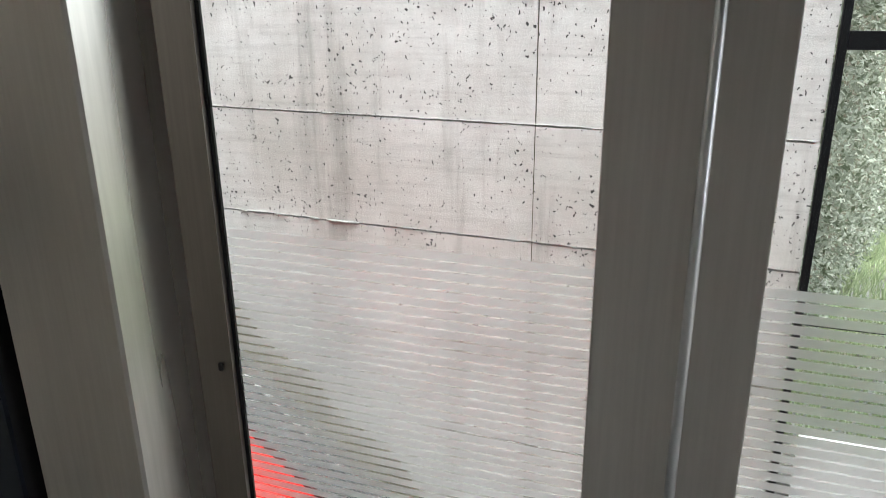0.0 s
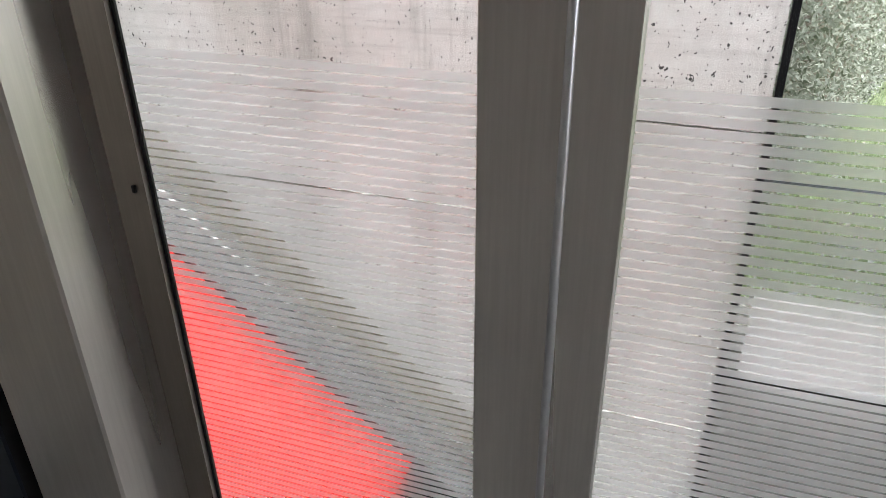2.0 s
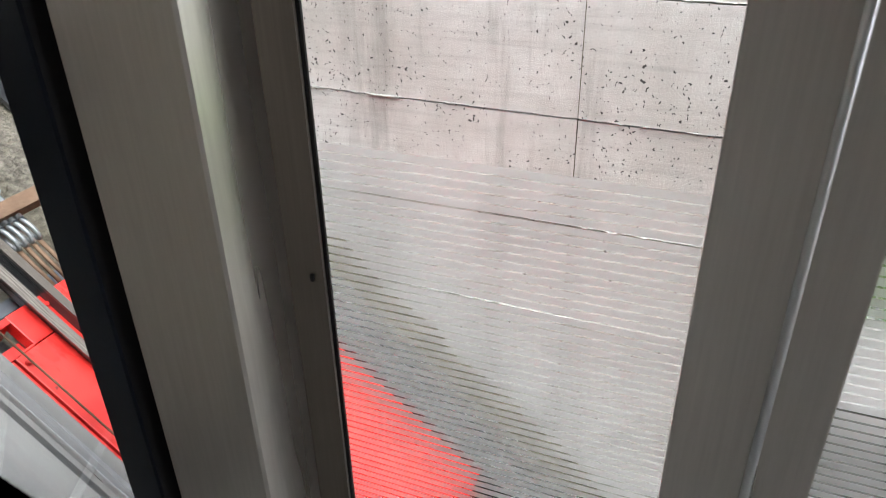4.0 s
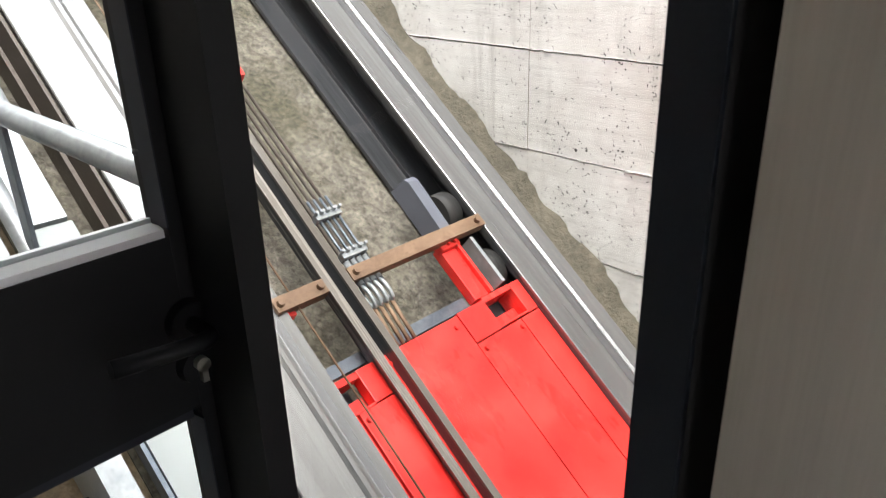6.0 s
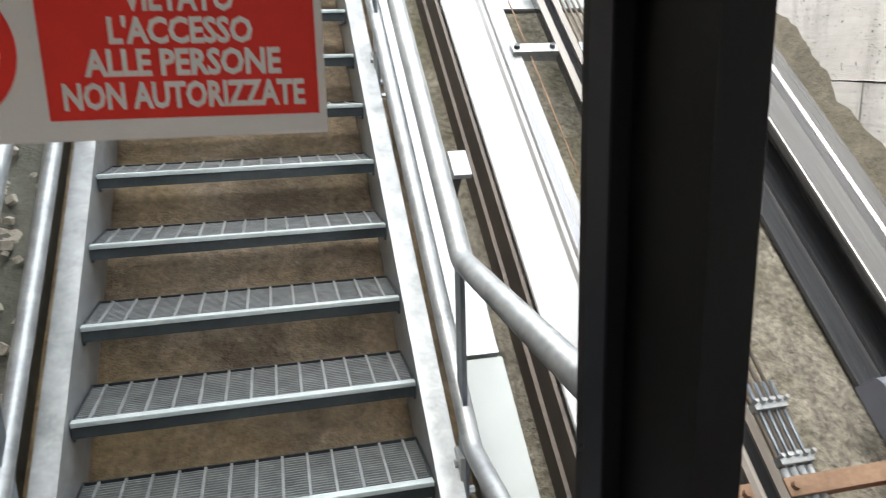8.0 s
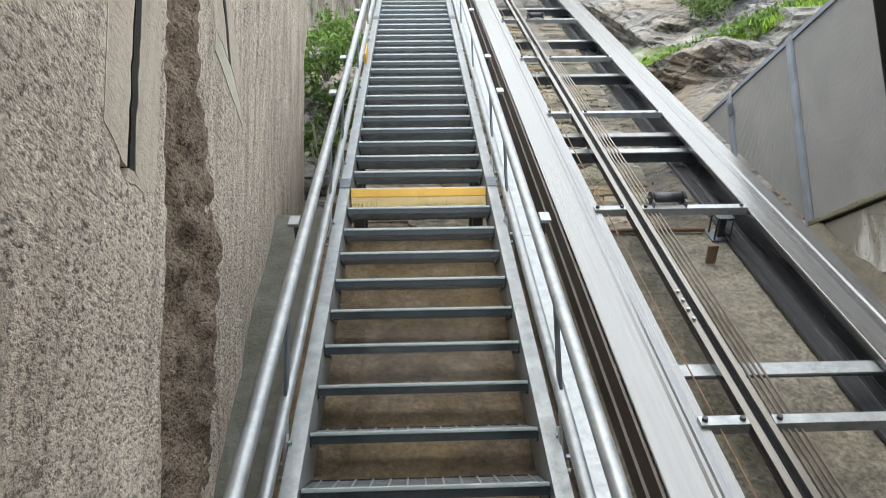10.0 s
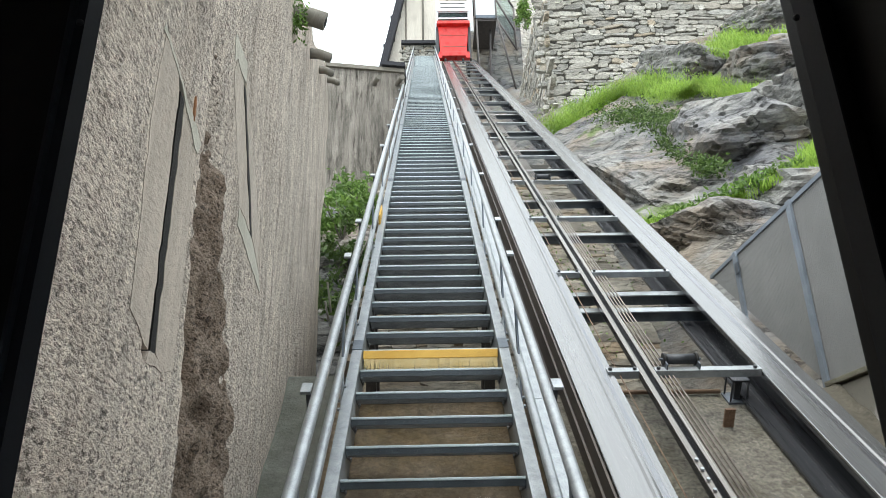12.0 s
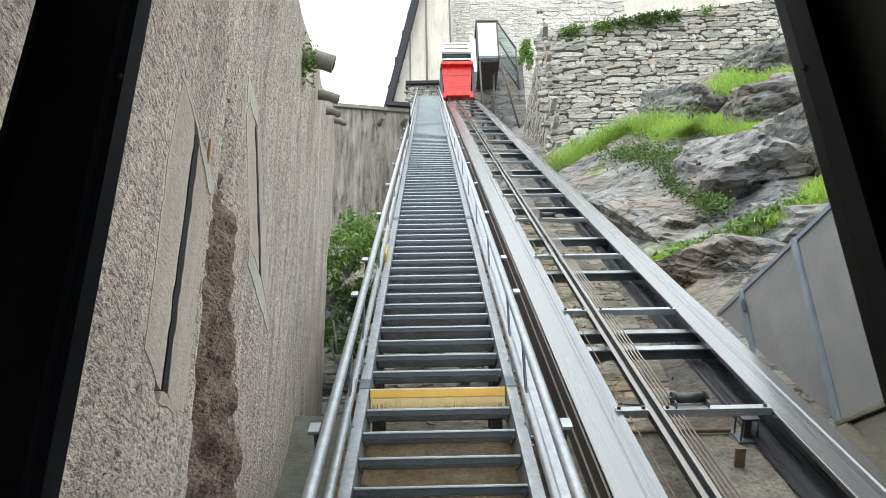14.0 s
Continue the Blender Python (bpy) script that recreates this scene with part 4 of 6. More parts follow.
rail_mid = thing("centre_rail", "narrow steel centre rail with two bright lips", "rail", SLOPE)
part("left_lip", prism([(1.272, -0.292), (1.303, -0.292), (1.303, -0.300), (1.272, -0.300)], U0, U1), lip_steel, rail_mid)
part("right_lip", prism([(1.338, -0.286), (1.364, -0.286), (1.364, -0.296), (1.338, -0.296)], U0, U1), lip_steel, rail_mid)
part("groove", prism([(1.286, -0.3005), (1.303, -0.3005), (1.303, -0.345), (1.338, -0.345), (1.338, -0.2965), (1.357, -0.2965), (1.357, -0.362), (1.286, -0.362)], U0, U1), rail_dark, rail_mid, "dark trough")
for u in (3.62, 3.70, 3.78, 3.86, 9.0, 9.08, 9.16):
    bm = new_bm()
    bmesh.ops.create_cone(bm, cap_ends=True, segments=8, radius1=0.010, radius2=0.010, depth=0.014, matrix=Matrix.Translation((1.288, u, -0.288)))
    part("bolt", bm, galvanised, rail_mid)

TIES = [1.09, 2.93, 4.81, 6.59, 8.32, 10.10, 11.80] + [11.80 + 1.76 * i for i in range(1, 14)]
for i, u in enumerate(TIES):
    mt = rusty if i == 0 else galvanised
    tie = thing("cross_tie", "rusty flat steel tie bolted across the rails" if i == 0 else "grey steel tie bolted across the rails", "tie", SLOPE, "cross ties")
    part("short_bar", boxed(1.075, 1.268, u - 0.026, u + 0.026, -0.335, -0.285, bevel=0.003), mt, tie)
    part("long_bar", boxed(1.368, 2.025, u - 0.026, u + 0.026, -0.335, -0.285, bevel=0.003), mt, tie)
    for x in (1.095, 1.245, 1.392, 1.99):
        bb = new_bm()
        bmesh.ops.create_cone(bb, cap_ends=True, segments=8, radius1=0.013, radius2=0.011, depth=0.016, matrix=Matrix.Translation((x, u, -0.278)))
        part("bolt", bb, rusty if i == 0 else dark_steel, tie)
for u, n in ((3.33, -0.36), (6.02, -0.40), (6.36, -0.40), (8.05, -0.40), (9.55, -0.42), (11.4, -0.42), (13.0, -0.42), (15.0, -0.42), (17.5, -0.42), (20.0, -0.42), (23.0, -0.42), (26.0, -0.42)):
    beam = thing("support_beam", "galvanised cross beam under the rails", "beam", SLOPE, "support beams")
    part("flange", boxed(0.86, 2.185, u - 0.04, u + 0.04, n - 0.012, n, bevel=0.002), galvanised, beam)
    part("web", boxed(0.86, 2.185, u - 0.005, u + 0.005, n - (0.10 if u > 5 else 0.05), n - 0.012), galv_dull, beam)
    if u > 5:
        for x in (-0.47, 0.47):
            part("leg", boxed(x - 0.04, x + 0.04, u - 0.035, u + 0.035, n - 1.9, -0.502), web_steel, beam)

# ---- ropes ----
for i, x in enumerate((1.398, 1.424, 1.450, 1.476)):
    r = thing("haul_rope", "grey steel haul rope with clamped eye", "rope", SLOPE, "haul ropes")
    part("strand", tube([(x, 1.02, -0.318), (x, 12, -0.318), (x, 36, -0.318)], 0.0060, 8), rope_steel, r)
    part("return_strand", tube(bend([(x + 0.010, 1.02, -0.312), (x + 0.010, 1.40, -0.308)], 0.02), 0.0055, 8), galv_dull, r)
    for u in (1.325, 1.163):
        part("rope_clip", boxed(x - 0.008, x + 0.020, u - 0.012, u + 0.012, -0.330, -0.292, bevel=0.004), galvanised, r, "bright rope clip")
        for dx in (-0.004, 0.016):
            bb = new_bm()
            bmesh.ops.create_cone(bb, cap_ends=True, segments=6, radius1=0.0065, radius2=0.0065, depth=0.028, matrix=Matrix.Translation((x + dx, u + 0.010, -0.288)))
            part("nut", bb, galvanised, r)
    part("sleeve", tube([(x + 0.004, 1.145, -0.315), (x + 0.004, 1.05, -0.315)], 0.0115, 10), galvanised, r, "bright ferrule")
    eye = []
    for k in range(17):
        a = math.pi * 2 * k / 16
        eye.append((x + 0.004, 1.005 + 0.040 * math.cos(a), -0.322 + 0.017 * math.sin(a)))
    part("thimble", tube(eye, 0.0075, 8), galvanised, r, "shiny thimble")
    part("rod", tube([(x + 0.004, 0.965, -0.33), (x + 0.004, 0.80, -0.345)], 0.0075, 8), rusty, r, "rusty threaded rod")
wire = thing("signal_wire", "thin dark wire along the track", "wire", SLOPE, "", "", tube([(1.158, -3, -0.30), (1.150, 4.8, -0.31), (1.15, 30, -0.32)], 0.0035, 6), rusty)
red_tab = thing("rope_marker", "small red rope marker on the haul ropes", "marker", SLOPE)
part("body", boxed(1.375, 1.485, 1.955, 2.00, -0.318, -0.275, bevel=0.008), red_paint, red_tab)
part("pin", tube([(1.36, 1.975, -0.27), (1.36, 1.975, -0.33)], 0.012, 10), red_paint, red_tab)

for u, x0, x1 in ((4.87, 1.44, 1.64), (10.16, 1.42, 1.60)):
    rl = thing("rope_roller", "dark steel rope roller in a bracket", "roller", SLOPE, "rope rollers")
    part("drum", tube([(x0 + 0.012, u, -0.250), (x1 - 0.012, u, -0.250)], 0.032, 18), dark_steel, rl)
    for x in (x0, x1):
        part("collar", tube([(x - 0.008, u, -0.250), (x + 0.008, u, -0.250)], 0.038, 18), rubber, rl)
        part("arm", boxed(x - 0.004, x + 0.004, u - 0.08, u + 0.02, -0.33, -0.245), galv_dull, rl)
    part("shaft", tube([(x0 - 0.03, u, -0.250), (x1 + 0.03, u, -0.250)], 0.008, 8), galv_dull, rl)
foot = thing("support_pedestal", "bolted steel foot under the rail", "support", SLOPE)
part("base_plate", boxed(1.87, 2.00, 4.84, 4.97, FLOOR_N, FLOOR_N + 0.014), galv_dull, foot)
part("stem", boxed(1.915, 1.955, 4.885, 4.925, FLOOR_N + 0.014, -0.41), dark_steel, foot)
part("head_plate", boxed(1.88, 1.99, 4.85, 4.96, -0.41, -0.396), dark_steel, foot)
for x, u in ((1.885, 4.855), (1.985, 4.855), (1.885, 4.955), (1.985, 4.955)):
    part("stud", tube([(x, u, FLOOR_N + 0.01), (x, u, -0.39)], 0.006, 8), dark_steel, foot)
stub = thing("rusty_stub", "rusty steel plate standing in the concrete", "stub", SLOPE, "", "", boxed(1.735, 1.795, 4.58, 4.60, FLOOR_N - 0.02, FLOOR_N + 0.12, bevel=0.003), rusty)
drain = thing("drain_pipe", "rusty pipe lying across the trench floor", "pipe", SLOPE, "", "", tube([(0.9, 4.98, FLOOR_N + 0.025), (1.86, 4.97, FLOOR_N + 0.025)], 0.015, 10), rusty)

# ---- red carriage ----
cart = thing("counterweight_carriage", "red painted steel carriage between the rails", "carriage", SLOPE)
CN, CU = -0.338, -0.75


def red_box(nm, x0, x1, u0, u1, n0, n1, lb="", mt=None, bevel=0.004):
    return part(nm, boxed(x0, x1, u0, u1, n0, n1, bevel=bevel), mt or red_paint, cart, lb)


# covers: two narrow strips and two wide sheets on each side of the centre seam
for x0, x1, u1, n1 in ((1.076, 1.136, 0.688, 0.0), (1.143, 1.300, 0.690, 0.002), (1.304, 1.674, 0.812, 0.004), (1.681, 1.920, 0.690, 0.0), (1.927, 2.060, 0.690, -0.002)):
    red_box("cover_sheet", x0, x1, CU, u1, CN - 0.05, CN + n1)
red_box("under_frame", 1.09, 2.05, CU + 0.02, 0.68, CN - 0.09, CN - 0.052, "dark frame under the covers", dark_steel)
# end plates beside the pockets, front bars and pocket linings
red_box("end_plate", 1.2145, 1.300, 0.694, 0.812, CN - 0.05, CN)
red_box("end_plate", 1.680, 1.8195, 0.694, 0.818, CN - 0.05, CN + 0.004)
red_box("side_bar", 1.092, 1.1005, 0.694, 0.812, CN - 0.10, CN)
red_box("side_bar", 1.975, 2.060, 0.694, 0.826, CN - 0.10, CN)
for x0, x1, u0, u1 in ((1.1015, 1.2135, 0.700, 0.786), (1.8205, 1.974, 0.706, 0.804)):
    red_box("front_bar", x0, x1, u1 + 0.001, u1 + 0.024, CN - 0.10, CN)
    red_box("pocket_lip", x0, x1, u0 - 0.010, u0 - 0.001, CN - 0.06, CN + 0.003)
    red_box("pocket_flap", x0 + 0.001, x1 - 0.001, u0, u0 + 0.040, CN - 0.060, CN - 0.050)
    # Pocket floor is coloured dark to stand for the shadow in it.
    red_box("pocket_floor", x0 + 0.001, x1 - 0.001, u0 + 0.041, u1, CN - 0.120, CN - 0.105, "pocket floor with its shadow put into the colour", dark_steel)
# arms that reach under the first tie
red_box("arm", 1.098, 1.122, 0.812, 1.075, CN - 0.05, CN - 0.004)
red_box("arm_flange", 1.1225, 1.140, 0.812, 1.068, CN - 0.05, CN - 0.022)
red_box("arm_end", 1.092, 1.146, 1.050, 1.088, CN - 0.02, CN + 0.018)
red_box("arm", 1.800, 1.872, 0.830, 1.070, CN - 0.05, CN - 0.006)
red_box("arm_flange", 1.8725, 1.888, 0.830, 1.062, CN - 0.05, CN + 0.012)
red_box("arm_end", 1.795, 1.895, 1.045, 1.085, CN - 0.03, CN + 0.016, "", None, 0.012)
for x, u in ((1.112, 1.066), (1.835, 1.064), (1.868, 1.064), (1.70, 0.66), (1.90, 0.66), (1.33, 0.775), (1.64, 0.775), (1.16, 0.66)):
    bb = new_bm()
    bmesh.ops.create_cone(bb, cap_ends=True, segments=8, radius1=0.010, radius2=0.008, depth=0.012, matrix=Matrix.Translation((x, u, CN + (0.022 if u > 1 else 0.008))))
    part("bolt", bb, red_paint, cart)
guard_paint = plain("slate_blue_guard_paint", (0.075, 0.085, 0.11), (0.13, 0.14, 0.17), 0.45)
bm = prism([(1.10, -0.42), (1.10, -0.318), (1.345, -0.304), (1.368, -0.318), (1.385, -0.42)], 1.842, 1.892)
bmesh.ops.transform(bm, matrix=Matrix(((0, 1, 0, 0), (1, 0, 0, 0), (0, 0, 1, 0), (0, 0, 0, 1))), verts=bm.verts[:])
bmesh.ops.recalc_face_normals(bm, faces=bm.faces[:])
part("guard_blade", bm, guard_paint, cart, "grey guard blade")
for u in (0.93, 1.22):
    wheel = part("wheel", tube([(1.955, u, -0.425), (2.03, u, -0.425)], 0.088, 28), rubber, cart, "black rubber wheel")
    part("hub", tube([(1.945, u, -0.425), (2.04, u, -0.425)], 0.03, 16), galv_dull, wheel)
    wheel = part("wheel", tube([(0.99, u, -0.425), (1.06, u, -0.425)], 0.088, 28), rubber, cart, "black rubber wheel")
    part("hub", tube([(0.98, u, -0.425), (1.07, u, -0.425)], 0.03, 16), galv_dull, wheel)
part("wheel_fork", boxed(1.940, 1.956, 0.84, 1.05, -0.40, -0.318), galvanised, cart, "galvanised wheel fork")
part("cross_bar", boxed(1.145, 1.795, 0.830, 0.872, -0.42, -0.39), galv_dull, cart, "grey steel cross bar")

# ---- gate and garden beyond the wall ----
gate = thing("garden_gate", "black steel screen frame at the end of the wall", "gate")
part("post", boxed(2.635, 2.665, -1.480, -1.455, -2.0, 3.3, bevel=0.003), black_paint, gate)
part("post", boxed(2.60, 2.68, -4.1, -4.0, -2.0, 3.3, bevel=0.004), black_paint, gate)
for z0, z1 in ((1.265, 1.320), (3.2, 3.3), (0.346, 0.360), (-0.505, -0.482)):
    part("cross_rail", boxed(2.635, 2.665, -4.0, -1.482, z0, z1), black_paint, gate)
panel_paint = plain("white_panel_paint", (0.72, 0.73, 0.74), (0.82, 0.82, 0.82), 0.4)
part("panel", boxed(2.640, 2.655, -4.0, -1.53, -0.480, -0.09), panel_paint, gate, "white panel")
part("bottom_panel", boxed(2.640, 2.655, -4.0, -1.50, -1.6, -0.507), sheet_grey, gate, "grey lower panel")
part("upper_trim", boxed(2.625, 2.655, -4.0, -1.64, 1.321, 1.345), sign_white, gate, "white trim")


def leaf_cloud(name, count, place, size, material, seed, flat=0.0):
    """Small pointed leaves at the places that place() gives, each with its own turn."""
    rnd = random.Random(seed)
    verts, faces = [], []
    for _ in range(count):
        c = Vector(place(rnd))
        n = Vector((rnd.gauss(0, 1), rnd.gauss(0, 1), rnd.gauss(0, 1) + flat)).normalized()
        a = n.orthogonal().normalized()
        a = (Matrix.Rotation(rnd.uniform(0, 6.3), 3, n) @ a)
        b = n.cross(a)
        s = size * rnd.uniform(0.6, 1.4)
        i = len(verts)
        verts += [c - a * s, c + b * s * 0.42 + n * s * 0.1, c + a * s, c - b * s * 0.42 + n * s * 0.1]
        faces.append((i, i + 1, i + 2, i + 3))
    me = bpy.data.meshes.new(name)
    me.from_pydata([tuple(v) for v in verts], [], faces)
    me.materials.append(material)
    return me


def stuff(name, me, label, category):
    return tagged(new(name, me), label, category, "", "stuff")


HA, HB = Vector((2.9, -1.24, 0)), Vector((13.0, -4.2, 0))


def on_hedge(r):
    k = r.random() ** 1.6
    p = HA.lerp(HB, k)
    side = Vector((HB.y - HA.y, HA.x - HB.x, 0)).normalized()
    return (p.x + side.x * r.uniform(-0.02, 0.14), p.y + side.y * r.uniform(-0.02, 0.14) - 0.05, r.uniform(-0.6, 3.0) - 0.12 * (p.x - 4) * 0.8)


hedge = thing("hedge", "tall clipped hedge of small pale leaves", "hedge")
# Solid dark brown slab fills the hedge behind its leaves.
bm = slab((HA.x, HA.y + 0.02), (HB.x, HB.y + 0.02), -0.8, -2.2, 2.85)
part("inner_core", bm, core_brown, hedge)
ob = new("leaves", leaf_cloud("leaves", 45000, on_hedge, 0.020, hedge_leaves, 3))
ob.parent = hedge


def blades(name, count, place, height, material, seed):
    rnd = random.Random(seed)
    verts, faces = [], []
    for _ in range(count):
        x, y, z = place(rnd)
        h, a, w = height * rnd.uniform(0.5, 1.4), rnd.uniform(0, 6.3), rnd.uniform(0.004, 0.012) * (height / 0.15)
        lean = Vector((rnd.gauss(0, 0.35), rnd.gauss(0, 0.35), 1)).normalized() * h
        i = len(verts)
        dx, dy = math.cos(a) * w, math.sin(a) * w
        verts += [(x - dx, y - dy, z - 0.02), (x + dx, y + dy, z - 0.02), (x + lean.x * 0.6 + dx * 0.6, y + lean.y * 0.6 + dy * 0.6, z + lean.z * 0.6), (x + lean.x * 1.2, y + lean.y * 1.2, z + lean.z)]
        faces += [(i, i + 1, i + 2), (i, i + 2, i + 3)]
    me = bpy.data.meshes.new(name)
    me.from_pydata(verts, [], faces)
    me.materials.append(material)
    return me


def lawn_spot(r):
    x = r.uniform(2.9, 9.5)
    y = -1.36 - (x - 2.9) * 0.293 - r.random() ** 1.5 * 4.0
    return x, y, ground_z(x, y)


stuff("lawn_grass", blades("lawn_grass", 16000, lawn_spot, 0.10, lawn_blades, 5), "short bright green lawn grass", "grass")

# ---- fence of corrugated sheet ----
post_paint = plain("blue_grey_post_zinc", (0.17, 0.20, 0.24), (0.28, 0.32, 0.365), 0.4, 0.2, 6, 70, 0.08)
fence = thing("sheet_fence", "grey corrugated metal fence stepping up the slope", "fence")
bm = new_bm()
TOPZ, PITCHF = 4.21, 0.016
y = 1.2
prev = None
i = 0


def fence_foot(y):
    return max(0.8288 * y - 0.86, 2.82)


while y < 6.12:
    x = 2.75 + (0.006 if i % 4 in (1, 2) else -0.006)
    a, b = bm.verts.new((x, y, fence_foot(y))), bm.verts.new((x, y, TOPZ))
    if prev:
        bm.faces.new((prev[0], a, b, prev[1]))
    prev = (a, b)
    y += PITCHF / (4 if i % 2 else 2.2)
    i += 1
part("sheet", bm, sheet_grey, fence)
for y in (2.2, 3.35, 4.46, 5.52):
    part("post", boxed(2.715, 2.738, y - 0.032, y + 0.032, fence_foot(y) - 0.3, TOPZ + 0.03, bevel=0.003), post_paint, fence)
part("top_rail", boxed(2.735, 2.765, 1.2, 6.15, TOPZ, TOPZ + 0.035), post_paint, fence)
part("latch", boxed(2.700, 2.714, 5.44, 5.50, 4.02, 4.12, bevel=0.003), galv_dull, fence)
thing("wall_coping", "mossy concrete top of the retaining wall", "coping", None, "", "structure", boxed(WALL_X - 0.03, WALL_X + 0.30, 1.0, 4.3, 2.795, 2.83, bevel=0.01), mossy_concrete)

# ---- old rendered wall ----
west = thing("wall_west", "tall old wall of coarse streaked lime render with arrow slits", "wall", None, "", "structure")
SLITS = (((1.33, 2.37), (1.31, 3.125)), ((2.56, 3.215), (2.14, 3.735)))


def wall_x(y):
    return -0.85 - 0.07 * (y - 3)


def band_edges(z):
    """Left and right edge of the eroded band at one height."""
    ragged = 0.035 * noise.noise(Vector((0, z * 2.6, 9))) + 0.022 * noise.fractal(Vector((0, z * 19, 4)), 0.6, 2.2, 4)
    y0 = float(np.interp(z, (0.6, 1.3, 2.15, 2.44, 2.77, 3.35, 3.7), (1.80, 1.73, 1.73, 1.66, 1.61, 1.62, 1.64)))
    y1 = float(np.interp(z, (0.6, 1.32, 1.6, 1.88, 2.25, 2.68, 2.94, 3.19, 3.52, 3.7), (2.1, 2.24, 2.50, 2.60, 2.50, 2.24, 2.02, 1.91, 1.77, 1.70)))
    return y0 + 0.3 * ragged, y1 + ragged


def face_x(y, z):
    calm = 1.0
    for (ya, za), (yb, zb) in SLITS:
        d = max(abs(y - (ya + (yb - ya) * (z - za) / (zb - za))), za - z, z - zb)
        calm = min(calm, max(d - 0.25, 0) / 0.25)
    x = wall_x(y) + 0.024 * calm * noise.fractal(Vector((y * 1.3, z * 1.3, 1.0)), 0.9, 2.1, 5)
    y0, y1 = band_edges(z)
    if y0 < y < y1 and z < 3.7:
        k = (y - y0) / (y1 - y0)
        x -= 0.075 * math.sin(math.pi * k ** 0.6) * (1 + 0.7 * noise.noise(Vector((y * 7, z * 7, 3)))) * min((3.7 - z) / 0.4, 1)
    for (ya, za), (yb, zb) in SLITS:
        if za - 0.02 < z < zb + 0.02 and abs(y - (ya + (yb - ya) * (z - za) / (zb - za))) < 0.07:
            x = wall_x(y) - 0.25
    return x


def wall_top(y):
    return float(np.interp(y, (-1, 3.155, 3.535, 3.98, 4.89, 6.0, 6.38), (4.4, 5.40, 5.545, 5.69, 6.09, 6.65, 6.80))) + 0.03 * noise.noise(Vector((y * 3, 0, 7)))


bm = new_bm()
ny, nz = 210, 230
Y0, Y1, Z0 = -0.52, 6.38, -2.0
grid = []
for i in range(ny + 1):
    y = Y0 + (Y1 - Y0) * i / ny
    zt = wall_top(y)
    zs = [Z0 + 2.0 * j / 30 for j in range(30)] + [zt * j / (nz - 30) for j in range(nz - 29)]
    grid.append([bm.verts.new((face_x(y, z), y, z)) for z in zs])
for i in range(ny):
    for j in range(nz):
        bm.faces.new((grid[i][j], grid[i + 1][j], grid[i + 1][j + 1], grid[i][j + 1])).smooth = True
rear = [[bm.verts.new((wall_x(y) - 0.8, y, z)) for z in (Z0, wall_top(y))] for y in (Y0, 3.23, Y1)]
for a, b in zip(rear, rear[1:]):
    bm.faces.new((a[0], a[1], b[1], b[0]))
bm.faces.new([v for v in grid[ny]] + [rear[2][1], rear[2][0]])
bm.faces.new([v for v in grid[0]] + [rear[0][1], rear[0][0]])
bm.faces.new([grid[i][nz] for i in range(ny + 1)] + [rear[2][1], rear[1][1], rear[0][1]])
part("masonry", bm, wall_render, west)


def patch(outline, proud, thick=0.05, ragged=0.014):
    """A flat patch of plaster on the wall, outlined by (y, z) pairs."""
    bm = new_bm()
    fine = []
    for (ya, za), (yb, zb) in zip(outline, outline[1:] + outline[:1]):
        steps_on = max(int(math.hypot(yb - ya, zb - za) / 0.035), 1) if ragged else 1
        for k in range(steps_on):
            y, z = ya + (yb - ya) * k / steps_on, za + (zb - za) * k / steps_on
            fine.append((y + ragged * noise.noise(Vector((y * 17, z * 17, 1))), z + ragged * noise.noise(Vector((y * 17, z * 17, 6)))))
    outline = fine
    f = [bm.verts.new((wall_x(y) + proud, y, z)) for y, z in outline]
    b = [bm.verts.new((wall_x(y) + proud - thick, y, z)) for y, z in outline]
    bm.faces.new(f)
    bm.faces.new(b[::-1])
    n = len(outline)
    for i in range(n):
        bm.faces.new((f[i], b[i], b[(i + 1) % n], f[(i + 1) % n]))
    bmesh.ops.recalc_face_normals(bm, faces=bm.faces[:])
    return bm


# Near-black colour stands in for shade inside slits, spout bores and windows.
hollow_shade = plain("painted_hollow_shade", (0.006, 0.0055, 0.005), (0.016, 0.014, 0.012), 0.9)
pale_mortar = plain("pale_green_lime_wash", (0.42, 0.40, 0.33), (0.60, 0.585, 0.50), 0.9, 0.0, 9, 70, 0.4, 0.006)
slit = part("arrow_slit", patch([(1.25, 2.33), (1.42, 2.33), (1.42, 3.17), (1.22, 3.17)], -0.20, 0.02), hollow_shade, west, "narrow dark arrow slit")
part("smooth_margin", patch([(1.13, 2.42), (1.300, 2.37), (1.280, 3.125), (1.26, 3.165), (1.11, 3.19), (1.085, 3.01)], 0.002, 0.195), smooth_render, slit)
part("smooth_margin", patch([(1.362, 2.37), (1.45, 2.34), (1.54, 2.36), (1.56, 2.61), (1.52, 3.02), (1.345, 3.13)], 0.002, 0.195), smooth_render, slit)
part("slit_sill", patch([(1.308, 2.37), (1.30, 2.33), (1.45, 2.34), (1.352, 2.37)], 0.002, 0.195), smooth_render, slit)
part("slit_edge", patch([(1.09, 3.195), (1.10, 3.215), (1.57, 3.115), (1.54, 3.06), (1.335, 3.14), (1.26, 3.168)], 0.003, 0.02), pale_mortar, slit, "pale greenish mortar edge")
part("rust_patch", patch([(1.436, 3.15), (1.447, 3.13), (1.458, 3.15), (1.456, 3.19), (1.448, 3.21), (1.440, 3.18)], 0.006, 0.02), plain("orange_rust", (0.22, 0.09, 0.04), (0.42, 0.20, 0.09), 0.9, 0.0, 30, 120, 0.3), slit, "orange rust stain")
